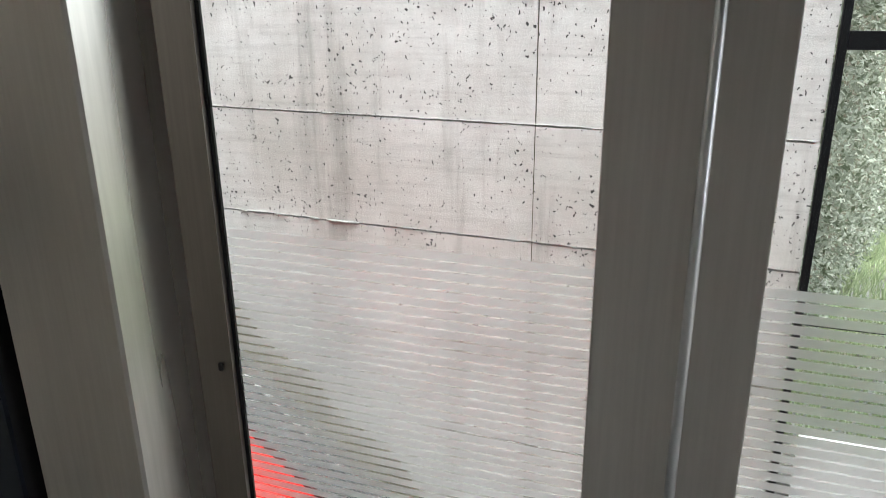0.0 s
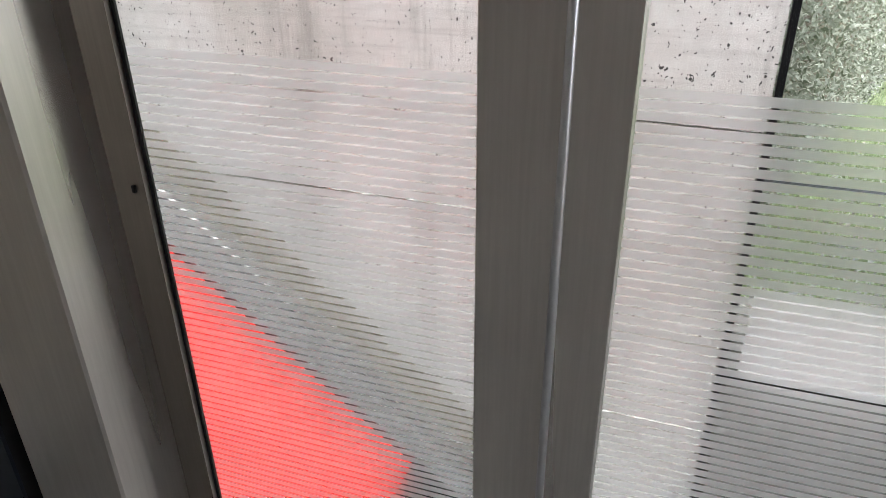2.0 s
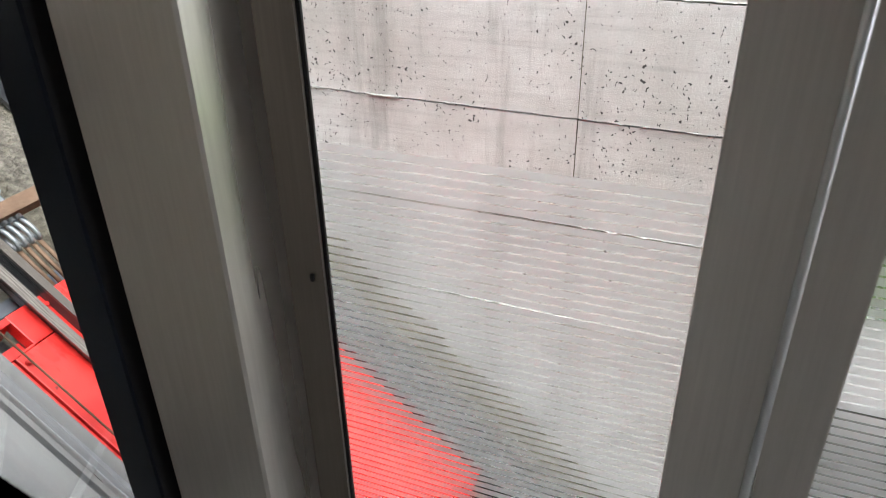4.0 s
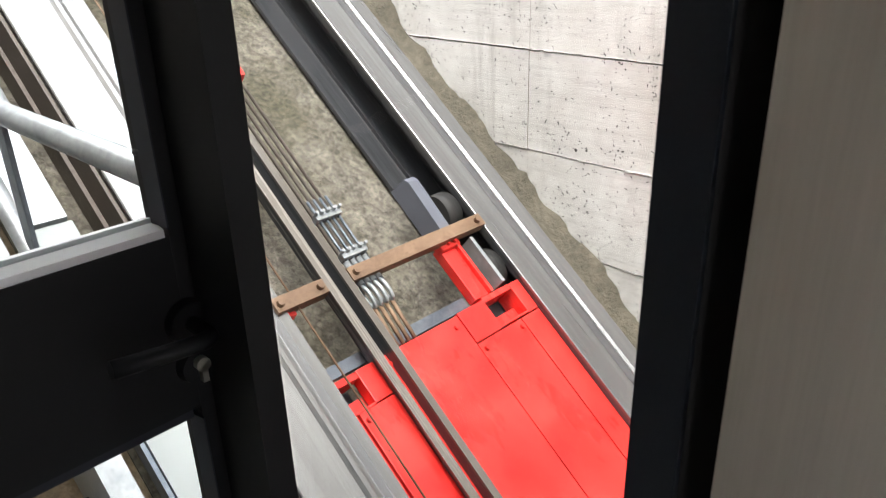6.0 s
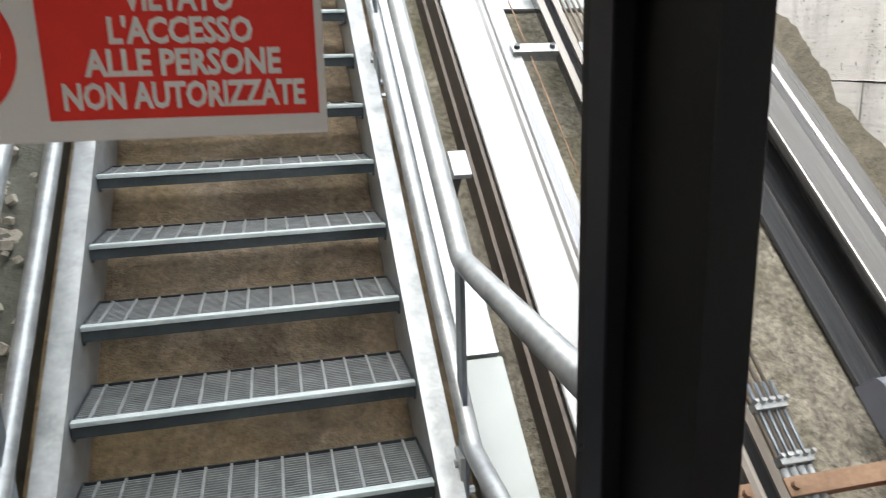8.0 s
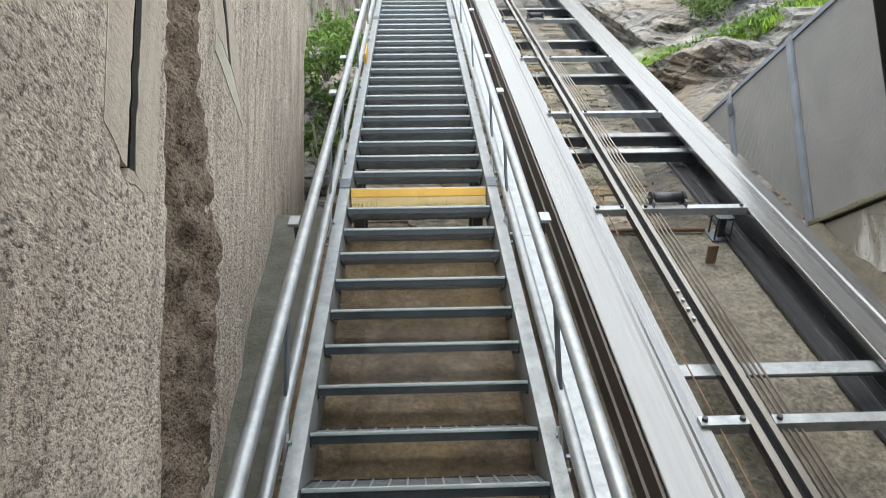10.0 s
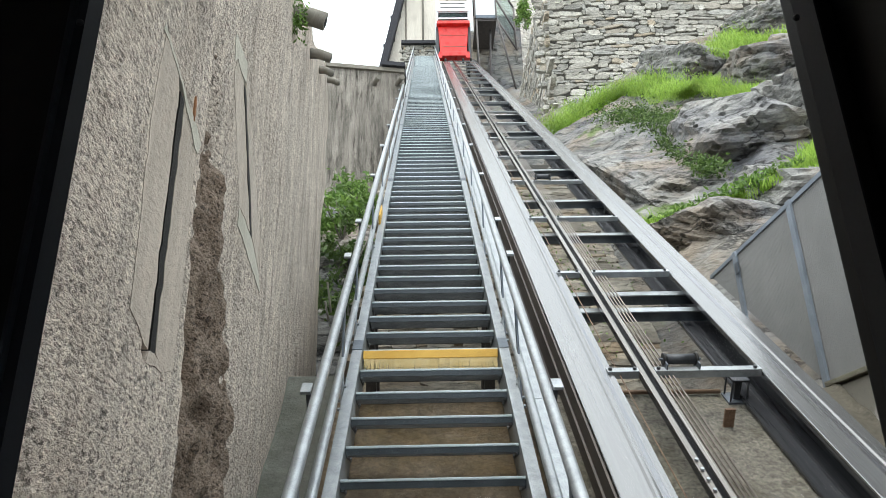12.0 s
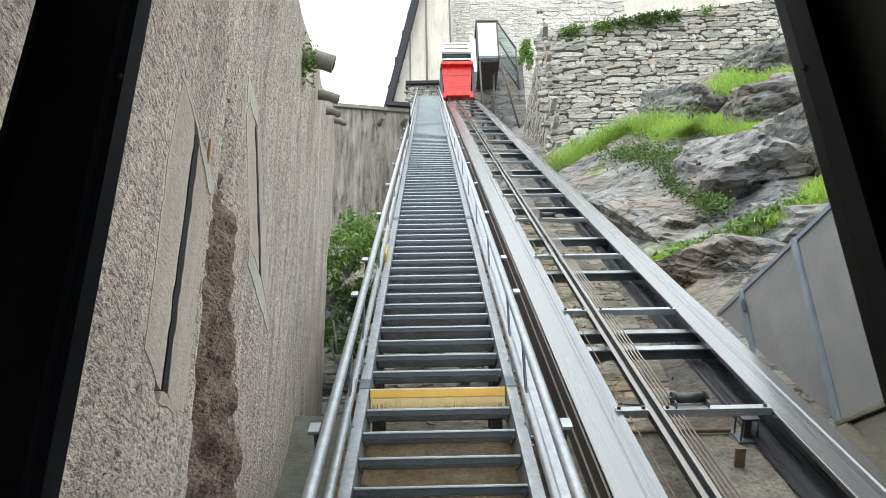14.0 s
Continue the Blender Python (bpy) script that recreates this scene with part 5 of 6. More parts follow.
slit = part("arrow_slit", patch([(2.60, 3.16), (2.68, 3.22), (2.14, 3.80), (2.04, 3.74)], -0.20, 0.02), hollow_shade, west, "narrow dark arrow slit")
part("smooth_margin", patch([(2.25, 3.22), (2.53, 3.215), (2.11, 3.735), (1.97, 3.74), (1.93, 3.65)], 0.002, 0.195), smooth_render, slit)
part("smooth_margin", patch([(2.60, 3.215), (2.83, 3.14), (2.83, 3.26), (2.17, 3.82), (2.18, 3.735)], 0.002, 0.195), smooth_render, slit)
part("slit_edge", patch([(1.92, 3.69), (1.90, 3.82), (2.15, 3.85), (2.165, 3.76), (2.10, 3.745), (1.97, 3.745)], 0.003, 0.02), pale_mortar, slit, "pale greenish mortar edge")
part("slit_edge", patch([(2.25, 3.21), (2.26, 3.13), (2.91, 3.05), (2.83, 3.135), (2.585, 3.205), (2.535, 3.205)], 0.003, 0.02), pale_mortar, slit, "pale greenish mortar edge")
# Reveals coloured near black to carry the shade of each slit.
for line in (((1.362, 2.37), (1.345, 3.13)), ((2.60, 3.215), (2.18, 3.735))):
    (ya, za), (yb, zb) = line
    part("slit_reveal", patch([(ya - 0.045, za), (ya - 0.001, za), (yb - 0.001, zb), (yb - 0.045, zb)], 0.001, 0.19), hollow_shade, west, "dark reveal of the slit, shade put into its colour")
band = new_bm()
ny2, nz2 = 30, 170
rows = []
for j in range(nz2 + 1):
    z = 0.6 + 3.06 * j / nz2
    y0, y1 = band_edges(z)
    row = []
    for i in range(ny2 + 1):
        y = y0 + (y1 - y0) * i / ny2
        edge = min(1, 4 * i / ny2, 4 * (ny2 - i) / ny2)
        sink = 0.075 * max(z - 3.0, 0) / 0.65 + 0.03 * max(0.95 - z, 0)
        row.append(band.verts.new((face_x(y, z) + (0.034 * edge - sink if 0 < i < ny2 else -0.03) + (0.028 + 0.03 * sink / 0.075) * noise.fractal(Vector((y * 9, z * 9, 2)), 0.8, 2.2, 4), y, z)))
    rows.append(row)
for a, b in zip(rows, rows[1:]):
    for i in range(ny2):
        band.faces.new((a[i], a[i + 1], b[i + 1], b[i])).smooth = True
part("eroded_band", band, band_render, west, "dark eroded band of exposed masonry")
for y, z, ln, r in ((3.51, 5.25, 0.20, 0.064), (4.475, 5.66, 0.17, 0.043), (5.29, 6.08, 0.13, 0.036), (6.2, 6.60, 0.13, 0.034)):
    sp = thing("drain_spout", "weathered round spout jutting from the wall top", "spout", None, "drain spouts")
    x = wall_x(y)
    part("log", tube([(x - 0.2, y, z), (x + ln * 0.5, y + 0.02, z - 0.018), (x + ln, y + 0.04, z - 0.045)], r, 16), timber, sp)
    part("bore", tube([(x + ln - 0.05, y + 0.035, z - 0.033), (x + ln + 0.003, y + 0.04, z - 0.046)], r * 0.6, 12), hollow_shade, sp)
stuff("spout_ivy", leaf_cloud("spout_ivy", 220, lambda r: (wall_x(3.5) + r.uniform(0, 0.09), 3.48 + r.gauss(0, 0.04), 5.18 + r.gauss(0, 0.07)), 0.018, shrub_leaves, 8), "green weed growing at the spout", "weed")

far_w = thing("far_wall", "streaked render wall crossing beyond the shrubs", "wall", None, "", "structure", prism([(-7, 7), (-0.5, 7), (-0.5, 12.15), (-2.1, 12.33), (-7, 12.9)], 14, 14.5), far_render)
part("coping", prism([(-0.48, 12.152), (-0.48, 12.25), (-2.1, 12.43), (-7, 13.0), (-7, 12.902), (-2.1, 12.332)], 13.94, 14.55), timber, far_w)
part("cap_slab", prism([(-0.46, 12.255), (-0.46, 12.36), (-1.0, 12.42), (-1.02, 12.315)], 13.85, 14.6), slate_roof, far_w, "dark slate slab")
for x, z in ((-1.26, 11.87), (-0.72, 11.86)):
    sp = thing("drain_spout", "short round spout in the far wall", "spout", None, "drain spouts")
    part("log", tube([(x, 14.2, z), (x + 0.12, 13.85, z - 0.01), (x + 0.20, 13.68, z - 0.03)], 0.058, 14), timber, sp)

# ---- rocks and plants on the slope ----


def boulder(name, label, size, seed, at, turn=0.0, tilt=0.0):
    """An angular outcrop: a block cut by random planes, split in layers and roughened."""
    rnd = random.Random(seed * 17)
    cuts = []
    for ax in ((1, 0, 0), (-1, 0, 0), (0, 1, 0), (0, -1, 0), (0, 0, 1), (0, 0, -1)):
        n = (Vector(ax) + Vector((rnd.gauss(0, 0.16), rnd.gauss(0, 0.16), rnd.gauss(0, 0.16)))).normalized()
        cuts.append((n, rnd.uniform(0.78, 0.92)))
    for _ in range(9):
        n = Vector((rnd.gauss(0, 1), rnd.gauss(0, 1), rnd.gauss(0, 1))).normalized()
        cuts.append((n, rnd.uniform(0.82, 1.12)))
    bm = new_bm()
    bmesh.ops.create_icosphere(bm, subdivisions=5, radius=1.0)
    off = Vector((seed * 3.1, seed * 1.7, seed * 0.9))
    for v in bm.verts:
        p = v.co.normalized()
        r = 1.35
        for n, d in cuts:
            k = p.dot(n)
            if k > 0.05:
                r = min(r, d / k)
        q = p * r
        ledge = noise.noise(Vector((q.x * 0.7 + q.z * 0.8, q.y * 0.7, q.z * 4.0)) + off)
        split = abs(noise.noise(Vector((q.x * 1.3, q.y * 1.0, q.z * 2.6 + q.x)) * 1.6 + off))
        r *= 1 + 0.05 * round(ledge * 3) / 3 * 2 - 0.10 * max(0.06 - split, 0) / 0.06 + 0.028 * noise.fractal(p * 4 + off, 0.8, 2.2, 5)
        v.co = Vector((p.x * r * size[0], p.y * r * size[1], p.z * r * size[2]))
    m = Matrix.Translation(at) @ Matrix.Rotation(radians(turn), 4, "Z") @ Matrix.Rotation(radians(tilt), 4, "X")
    return thing(name, label, "rock", m, "rock outcrops", "", bm, rock)


for at, size, turn, tilt, seed in (
        ((3.75, 10.3, 7.25), (0.85, 2.2, 0.45), 4, 38, 1), ((5.10, 10.1, 8.05), (1.0, 1.7, 0.75), -14, 30, 2),
        ((4.0, 7.75, 5.35), (1.0, 0.75, 0.45), 8, 34, 3), ((7.0, 15.4, 13.0), (1.1, 1.4, 0.8), 15, 30, 4),
        ((7.3, 12.2, 10.75), (1.1, 1.1, 0.75), -20, 28, 5), ((3.2, 12.6, 8.6), (0.7, 1.1, 0.45), 10, 38, 6),
        ((6.25, 9.4, 8.0), (0.9, 1.0, 0.75), 8, 24, 7), ((8.6, 13.4, 12.0), (1.0, 1.0, 0.7), -8, 32, 8),
        ((-1.55, 8.6, 4.9), (0.8, 1.0, 0.9), 0, 0, 9), ((9.8, 16.0, 14.7), (1.4, 1.0, 0.8), 25, 20, 10),
        ((-1.40, 7.3, 3.4), (0.5, 0.7, 0.9), 0, 10, 11), ((5.0, 8.1, 6.0), (0.9, 0.7, 0.5), -6, 36, 12)):
    boulder("rock_outcrop", "layered grey schist outcrop on the slope", size, seed, at, turn, tilt)


def along(points, spread, dz=0.0):
    def spot(r):
        k = r.random() * (len(points) - 1)
        i = min(int(k), len(points) - 2)
        a, b = Vector(points[i]), Vector(points[i + 1])
        p = a.lerp(b, k - i)
        x, y = p.x + r.gauss(0, spread), p.y + r.gauss(0, spread)
        return x, y, max(ground_z(x, y), p.z - 0.15) + dz * r.random()
    return spot


stuff("slope_grass", blades("slope_grass", 26000, along([(3.4, 16.5, 12.2), (4.3, 17.0, 13.0), (5.1, 16.9, 13.4), (5.8, 16.5, 13.5), (6.1, 15.5, 12.9), (5.9, 13.8, 11.5)], 0.30), 0.10, grass_blades, 11), "bright fresh grass below the terrace wall", "grass")
stuff("slope_grass", blades("slope_grass", 13000, along([(5.9, 13.8, 11.5), (6.3, 13.2, 11.4), (6.3, 11.8, 10.2), (6.5, 10.6, 9.4)], 0.15), 0.09, grass_blades, 16), "bright grass along a rock ledge", "grass")
stuff("slope_grass", blades("slope_grass", 17000, along([(7.1, 14.4, 12.9), (8.3, 15.9, 14.5), (9.4, 16.4, 15.3), (11.3, 17.6, 17.3)], 0.26), 0.11, grass_blades, 12), "bright fresh grass climbing a rock cleft", "grass")
stuff("slope_grass", blades("slope_grass", 5000, along([(8.3, 15.7, 14.3), (8.6, 14.6, 13.5), (8.9, 14.0, 13.2)], 0.20), 0.13, grass_blades, 17), "thin grass on top of a rock", "grass")
stuff("slope_grass", blades("slope_grass", 3200, along([(2.95, 8.5, 5.70), (3.4, 8.3, 5.85), (3.75, 8.25, 6.0), (4.1, 8.0, 6.1)], 0.07, 0.03), 0.09, grass_blades, 13), "grass and weeds between the rocks", "grass")
stuff("slope_grass", blades("slope_grass", 3600, along([(4.4, 7.8, 6.1), (4.7, 7.8, 6.25), (5.3, 7.9, 6.7), (5.8, 8.0, 7.0)], 0.10, 0.04), 0.13, grass_blades, 18), "tall grass behind the fence", "grass")
stuff("slope_ivy", leaf_cloud("slope_ivy", 3600, along([(4.55, 14.8, 11.6), (4.8, 13.2, 10.5), (4.75, 11.6, 9.3)], 0.28, 0.08), 0.035, ivy_leaves, 14, 0.8), "dark ivy creeping under the grass", "ivy")
stuff("slope_ivy", leaf_cloud("slope_ivy", 2600, along([(4.75, 11.5, 9.3), (4.3, 10.8, 8.5), (4.1, 9.3, 7.3), (4.0, 8.5, 6.7)], 0.13, 0.10), 0.035, ivy_leaves, 19, 0.8), "dark ivy in the cleft between the rocks", "ivy")
stuff("slope_weeds", leaf_cloud("slope_weeds", 800, along([(3.1, 8.3, 5.9), (4.0, 7.9, 6.15), (4.7, 7.7, 6.4)], 0.09, 0.10), 0.04, shrub_leaves, 15, 0.5), "leafy weeds behind the fence", "weeds")


def bush(name, label, centre, radii, count, leaf, material, seed):
    b = thing(name, label, "shrub", Matrix.Translation(centre))
    rnd = random.Random(seed)
    for _ in range(5):
        tip = Vector((rnd.gauss(0, radii[0] * 0.5), rnd.gauss(0, radii[1] * 0.5), radii[2] * rnd.uniform(0.2, 0.9)))
        part("stem", tube([(0, 0, -radii[2]), tip * 0.5 + Vector((0, 0, -0.3 * radii[2])), tip], 0.012, 6), timber, b)
    tips = [Vector((rnd.gauss(0, 0.45) * radii[0], rnd.gauss(0, 0.45) * radii[1], rnd.gauss(0.1, 0.42) * radii[2])) for _ in range(26)]

    def spot(r):
        t = r.choice(tips)
        return (t.x + r.gauss(0, 0.13) * radii[0], t.y + r.gauss(0, 0.13) * radii[1], t.z + r.gauss(0, 0.13) * radii[2])
    ob = new("leaves", leaf_cloud("leaves", count, spot, leaf, material, seed, 0.6))
    ob.parent = b
    return b


bush("wall_shrub", "broad-leaved yellow-green shrub behind the old wall", (-1.02, 8.9, 6.40), (0.48, 0.75, 0.26), 1500, 0.042, shrub_leaves, 21)
bush("wall_shrub", "green shrub under the stairs", (-1.10, 8.2, 5.85), (0.36, 0.5, 0.36), 1100, 0.045, shrub_leaves, 22)
bush("dark_ivy_bush", "dark ivy hanging on the rock below the stairs", (-1.05, 7.8, 5.0), (0.42, 0.6, 0.55), 2200, 0.045, ivy_leaves, 23)
bush("dark_ivy_bush", "dark ivy at the foot of the old wall", (-0.98, 7.2, 4.0), (0.36, 0.6, 0.6), 2400, 0.045, ivy_leaves, 24)
bush("wall_shrub", "yellow-green bush beside the glass landing", (4.7, 27.0, 24.5), (0.5, 0.6, 0.9), 700, 0.10, shrub_leaves, 25)


# ---- stone walls ----
def stone_mesh(w, h, d, rnd):
    """One rough stone, its face drawn in from a deeper back; y runs into the wall."""
    bm = new_bm()
    ring = [(-w / 2, -h * 0.30), (-w * 0.28, -h / 2), (w * 0.25, -h / 2), (w / 2, -h * 0.22), (w / 2, h * 0.28), (w * 0.22, h / 2), (-w * 0.25, h / 2), (-w / 2, h * 0.25)]
    ring = [(x * rnd.uniform(0.86, 1.08), z * rnd.uniform(0.72, 1.15)) for x, z in ring]
    tip = d * rnd.uniform(0.05, 0.35)
    back = [bm.verts.new((x, d, z)) for x, z in ring]
    mid = [bm.verts.new((x, 0.01, z)) for x, z in ring]
    front = [bm.verts.new((x * 0.93, -tip - d * rnd.uniform(0, 0.16), z * 0.86)) for x, z in ring]
    for a, b in ((back, mid), (mid, front)):
        for i in range(8):
            bm.faces.new((a[i], a[(i + 1) % 8], b[(i + 1) % 8], b[i]))
    bm.faces.new(front)
    bmesh.ops.recalc_face_normals(bm, faces=bm.faces[:])
    return bm


def coursed(width, height, sw, sh, seed):
    """Places and sizes of rough stones laid in uneven courses."""
    rnd = random.Random(seed)
    z = 0.0
    out = []
    while z < height:
        h = rnd.uniform(0.60, 1.55) * sh
        x = -rnd.random() * sw
        while x < width:
            w = rnd.choice((0.35, 0.6, 0.8, 1.0, 1.4, 2.2)) * rnd.uniform(0.8, 1.2) * sw
            out.append((x + w / 2, z + h / 2 + rnd.uniform(-0.30, 0.30) * h, w * 1.0, h * rnd.uniform(0.85, 1.3)))
            x += w
        z += h
    return out, rnd


def stone_face(parent, m, width, height, sw, sh, seed, singles, keep=lambda x, z: True, material=None, pack=1.0):
    """Stones on one wall face: the first ones as pieces, the rest joined."""
    places, rnd = coursed(width, height, sw, sh, seed)
    places = [p for p in places if keep(p[0], p[1])]
    verts, faces = [], []
    for i, (x, z, w, h) in enumerate(places):
        bm = stone_mesh(w * pack, h * pack, 0.10 + 0.12 * sh, rnd)
        tm = m @ Matrix.Translation((x, 0, z)) @ Matrix.Rotation(rnd.gauss(-0.03, 0.09), 4, "Y")
        if i < singles:
            me = mesh_of(bm, "stone", material or wall_stone)
            shared("stone", me, parent, tm)
        else:
            b = len(verts)
            bm.verts.index_update()
            verts += [tuple(tm @ v.co) for v in bm.verts]
            faces += [tuple(b + v.index for v in f.verts) for f in bm.faces]
            bm.free()
    if verts:
        me = bpy.data.meshes.new("stones")
        me.from_pydata(verts, [], faces)
        me.materials.append(material or wall_stone)
        ob = new("stones", me)
        ob.parent = parent
        ob["kind"] = "stuff"


rnd = random.Random(19)
for i in range(34):
    u = 0.9 + 2.0 * rnd.random()
    s = rnd.uniform(0.010, 0.026)
    m = SLOPE @ Matrix.Translation((-0.63 - rnd.random() * 0.20, u, -0.46 + s * 0.3)) @ Matrix.Rotation(rnd.uniform(0, 6), 4, "Z") @ Matrix.Rotation(rnd.uniform(-1.2, -0.4), 4, "X")
    thing("loose_stone", "pale broken stone lying at the foot of the old wall", "stone", m, "loose stones", "", stone_mesh(s * 1.7, s * 1.2, s, rnd), pale_rubble)
verts, faces = [], []
nu, nx = 260, 16
for i in range(nu + 1):
    for k in range(nx + 1):
        u, x = -0.6 + 3.3 * i / nu, -0.625 - 0.38 * k / nx
        lump = 0.020 * noise.fractal(Vector((x * 9, u * 9, 3)), 0.7, 2.2, 5) + 0.008 * noise.fractal(Vector((x * 30, u * 30, 1)), 0.7, 2.2, 3)
        verts.append((x, u, -0.515 + 0.055 * (k / nx) + (lump if k else -0.05)))
for i in range(nu):
    for k in range(nx):
        p = i * (nx + 1) + k
        faces.append((p, p + nx + 1, p + nx + 2, p + 1))
me = bpy.data.meshes.new("foot_mortar")
me.from_pydata(verts, [], faces)
me.materials.append(pale_rubble)
tagged(new("foot_mortar", me), "lumpy pale mortar along the foot of the old wall", "mortar", "", "structure").matrix_basis = SLOPE
mortar = plain("dark_lime_mortar", (0.02, 0.018, 0.015), (0.07, 0.064, 0.052), 0.95, 0.0, 3, 30, 0.4, 0.02)
terrace = thing("wall_terrace", "high terrace wall of rough coursed schist", "wall", None, "", "structure", prism([(4.1, 9), (16, 9), (16, 21.85), (4.1, 19.75)], 20.0, 28.5), mortar)
garden_edge = lambda x, z: 12.8 + 0.50 * x < 13.2 + z < 19.72 + 0.176 * x
stone_face(terrace, Matrix.Translation((4.1, 20.0, 13.2)), 10.2, 8.5, 0.40, 0.15, 31, 300, garden_edge, pack=1.04)
tier = thing("wall_tier", "pale stone wall set back above the terrace", "wall", None, "", "structure", boxed(4.32, 16, 20.35, 21.1, 18.5, 23.2), house_render)
stone_face(tier, Matrix.Translation((4.32, 20.35, 19.6)), 2.6, 3.2, 0.30, 0.15, 37, 0, material=pale_stone)
side_m = Matrix.Translation((4.1, 28.4, 13.2)) @ Matrix.Rotation(radians(-90), 4, "Z")
stone_face(terrace, side_m, 8.4, 6.6, 0.40, 0.15, 32, 0, lambda x, z: 13.2 + z > 0.75 * (28.4 - x) - 2.6, pack=1.04)
pier = thing("wall_pier", "stone pier with a dark slab at the head of the stairs", "pier", None, "", "structure", boxed(-1.0, 0.55, 30.2, 31.2, 21, 25.25), mortar)
stone_face(pier, Matrix.Translation((-1.0, 30.2, 22.4)), 1.55, 2.8, 0.26, 0.13, 33, 90)
part("cap_slab", boxed(-1.15, 0.70, 30.0, 31.3, 25.27, 25.45), slate_roof, pier, "dark slab")
rubble = thing("wall_rubble", "rough stone masonry under the rails", "wall", SLOPE, "", "structure", boxed(-0.6, 2.75, 5.15, 16.0, -2.4, -1.28), mortar)
stone_face(rubble, Matrix.Translation((-0.6, 5.2, -1.28)) @ Matrix.Rotation(radians(-90), 4, "X"), 3.3, 10.0, 0.24, 0.13, 34, 200, material=rubble_stone, pack=1.35)
# ---- house and upper station ----
house = thing("upper_house", "tall pale rendered house with a dark roof edge", "house")
bm = new_bm()
outline = [(-2.45, 23.0), (-0.55, 32.2), (0.2, 36.0), (1.45, 36.0), (1.45, 23.0)]
f = [bm.verts.new((x, 31.6, z)) for x, z in outline]
b = [bm.verts.new((x, 34.0, z)) for x, z in outline]
bm.faces.new(f)
bm.faces.new(b[::-1])
for i in range(5):
    bm.faces.new((f[i], b[i], b[(i + 1) % 5], f[(i + 1) % 5]))
bmesh.ops.recalc_face_normals(bm, faces=bm.faces[:])
part("facade", bm, house_render, house)
roof = new_bm()
pts = [(-2.75, 22.6), (-2.42, 22.6), (-0.42, 32.3), (0.25, 36.0), (-0.15, 36.0), (-0.80, 32.3)]
f = [roof.verts.new((x, 31.1, z)) for x, z in pts]
b = [roof.verts.new((x, 34.2, z)) for x, z in pts]
roof.faces.new(f)
roof.faces.new(b[::-1])
for i in range(6):
    roof.faces.new((f[i], b[i], b[(i + 1) % 6], f[(i + 1) % 6]))
bmesh.ops.recalc_face_normals(roof, faces=roof.faces[:])
part("roof_edge", roof, slate_roof, house, "dark slate roof edge")
part("downpipe", tube([(-0.05, 31.52, 24.5), (-0.05, 31.52, 35)], 0.05, 8), timber, house)
part("downpipe", tube([(-0.95, 31.52, 24.5), (-0.95, 31.52, 30.0)], 0.04, 8), timber, house)
part("downpipe", tube([(1.28, 31.52, 26.0), (1.28, 31.52, 35)], 0.05, 8), timber, house)
for x, z in ((-1.62, 26.6), (-1.90, 25.2), (-1.30, 28.2)):
    w = part("window", boxed(x - 0.07, x + 0.07, 31.55, 31.62, z, z + 0.62), hollow_shade, house, "small dark window")
    part("window_frame", boxed(x - 0.10, x + 0.10, 31.575, 31.61, z - 0.05, z), timber, w)
for x, z in ((-1.98, 26.05), (-1.62, 27.9), (-1.25, 29.7), (-0.95, 31.0)):
    part("rafter_end", boxed(x - 0.16, x + 0.10, 31.2, 31.6, z - 0.09, z + 0.09), slate_roof, house)
annex = thing("upper_rampart", "pale stone rampart above the lift station", "wall", None, "", "structure", boxed(1.5, 9.5, 33.0, 34.0, 20, 37), house_render)
stone_face(annex, Matrix.Translation((1.5, 33.0, 24.5)), 5.0, 9.0, 0.24, 0.12, 36, 0, material=pale_stone)

car = thing("lift_car", "pale glass lift car with a bright red front on the track", "lift car")
pale_shell = plain("pale_blue_white_shell", (0.70, 0.74, 0.76), (0.80, 0.84, 0.86), 0.3, 0.0, 4, 60, 0.03)
front = prism([(0.74, 22.52), (1.94, 22.52), (2.05, 24.12), (0.66, 24.12)], 27.30, 27.36)
part("front_panel", front, red_paint, car)
for z, d in ((22.98, 0.02), (23.62, 0.0)):
    part("panel_seam", boxed(0.76, 1.93 + d, 27.288, 27.298, z - 0.014, z + 0.014), rusty, car)
part("front_lip", boxed(0.60, 2.12, 27.1, 27.5, 24.14, 24.30, bevel=0.02), red_paint, car)
part("bumper", boxed(0.66, 2.05, 27.0, 27.4, 22.27, 22.50, bevel=0.03), red_paint, car)
for x in (0.72, 1.97):
    part("buffer", boxed(x - 0.09, x + 0.09, 26.95, 27.2, 22.12, 22.34, bevel=0.02), red_paint, car)
for x in (0.62, 2.10):
    part("side_frame", boxed(x - 0.06, x + 0.06, 27.38, 29.4, 22.4, 24.15), dark_steel, car)
    part("corner_post", boxed(x - 0.05, x + 0.05, 27.3, 27.4, 24.3, 26.0), pale_shell, car)
    part("corner_post", boxed(x - 0.05, x + 0.05, 29.3, 29.4, 24.3, 26.0), pale_shell, car)
    part("side_pane", boxed(x - 0.006, x + 0.006, 27.4, 29.3, 24.3, 25.95), far_glass, car)
part("side_trim", boxed(2.16, 2.32, 27.5, 27.6, 24.0, 26.0), pale_shell, car, "white vertical trim")
part("floor_pan", boxed(0.62, 2.06, 27.42, 29.4, 24.0, 24.13), dark_steel, car)
part("front_pane", boxed(0.68, 2.04, 27.33, 27.345, 24.3, 24.95), far_glass, car)
for z0, z1 in ((24.30, 24.36), (24.56, 24.63), (24.92, 25.0)):
    part("window_rail", boxed(0.67, 2.05, 27.3, 27.38, z0, z1), pale_shell if z0 > 24.5 else aluminium, car)
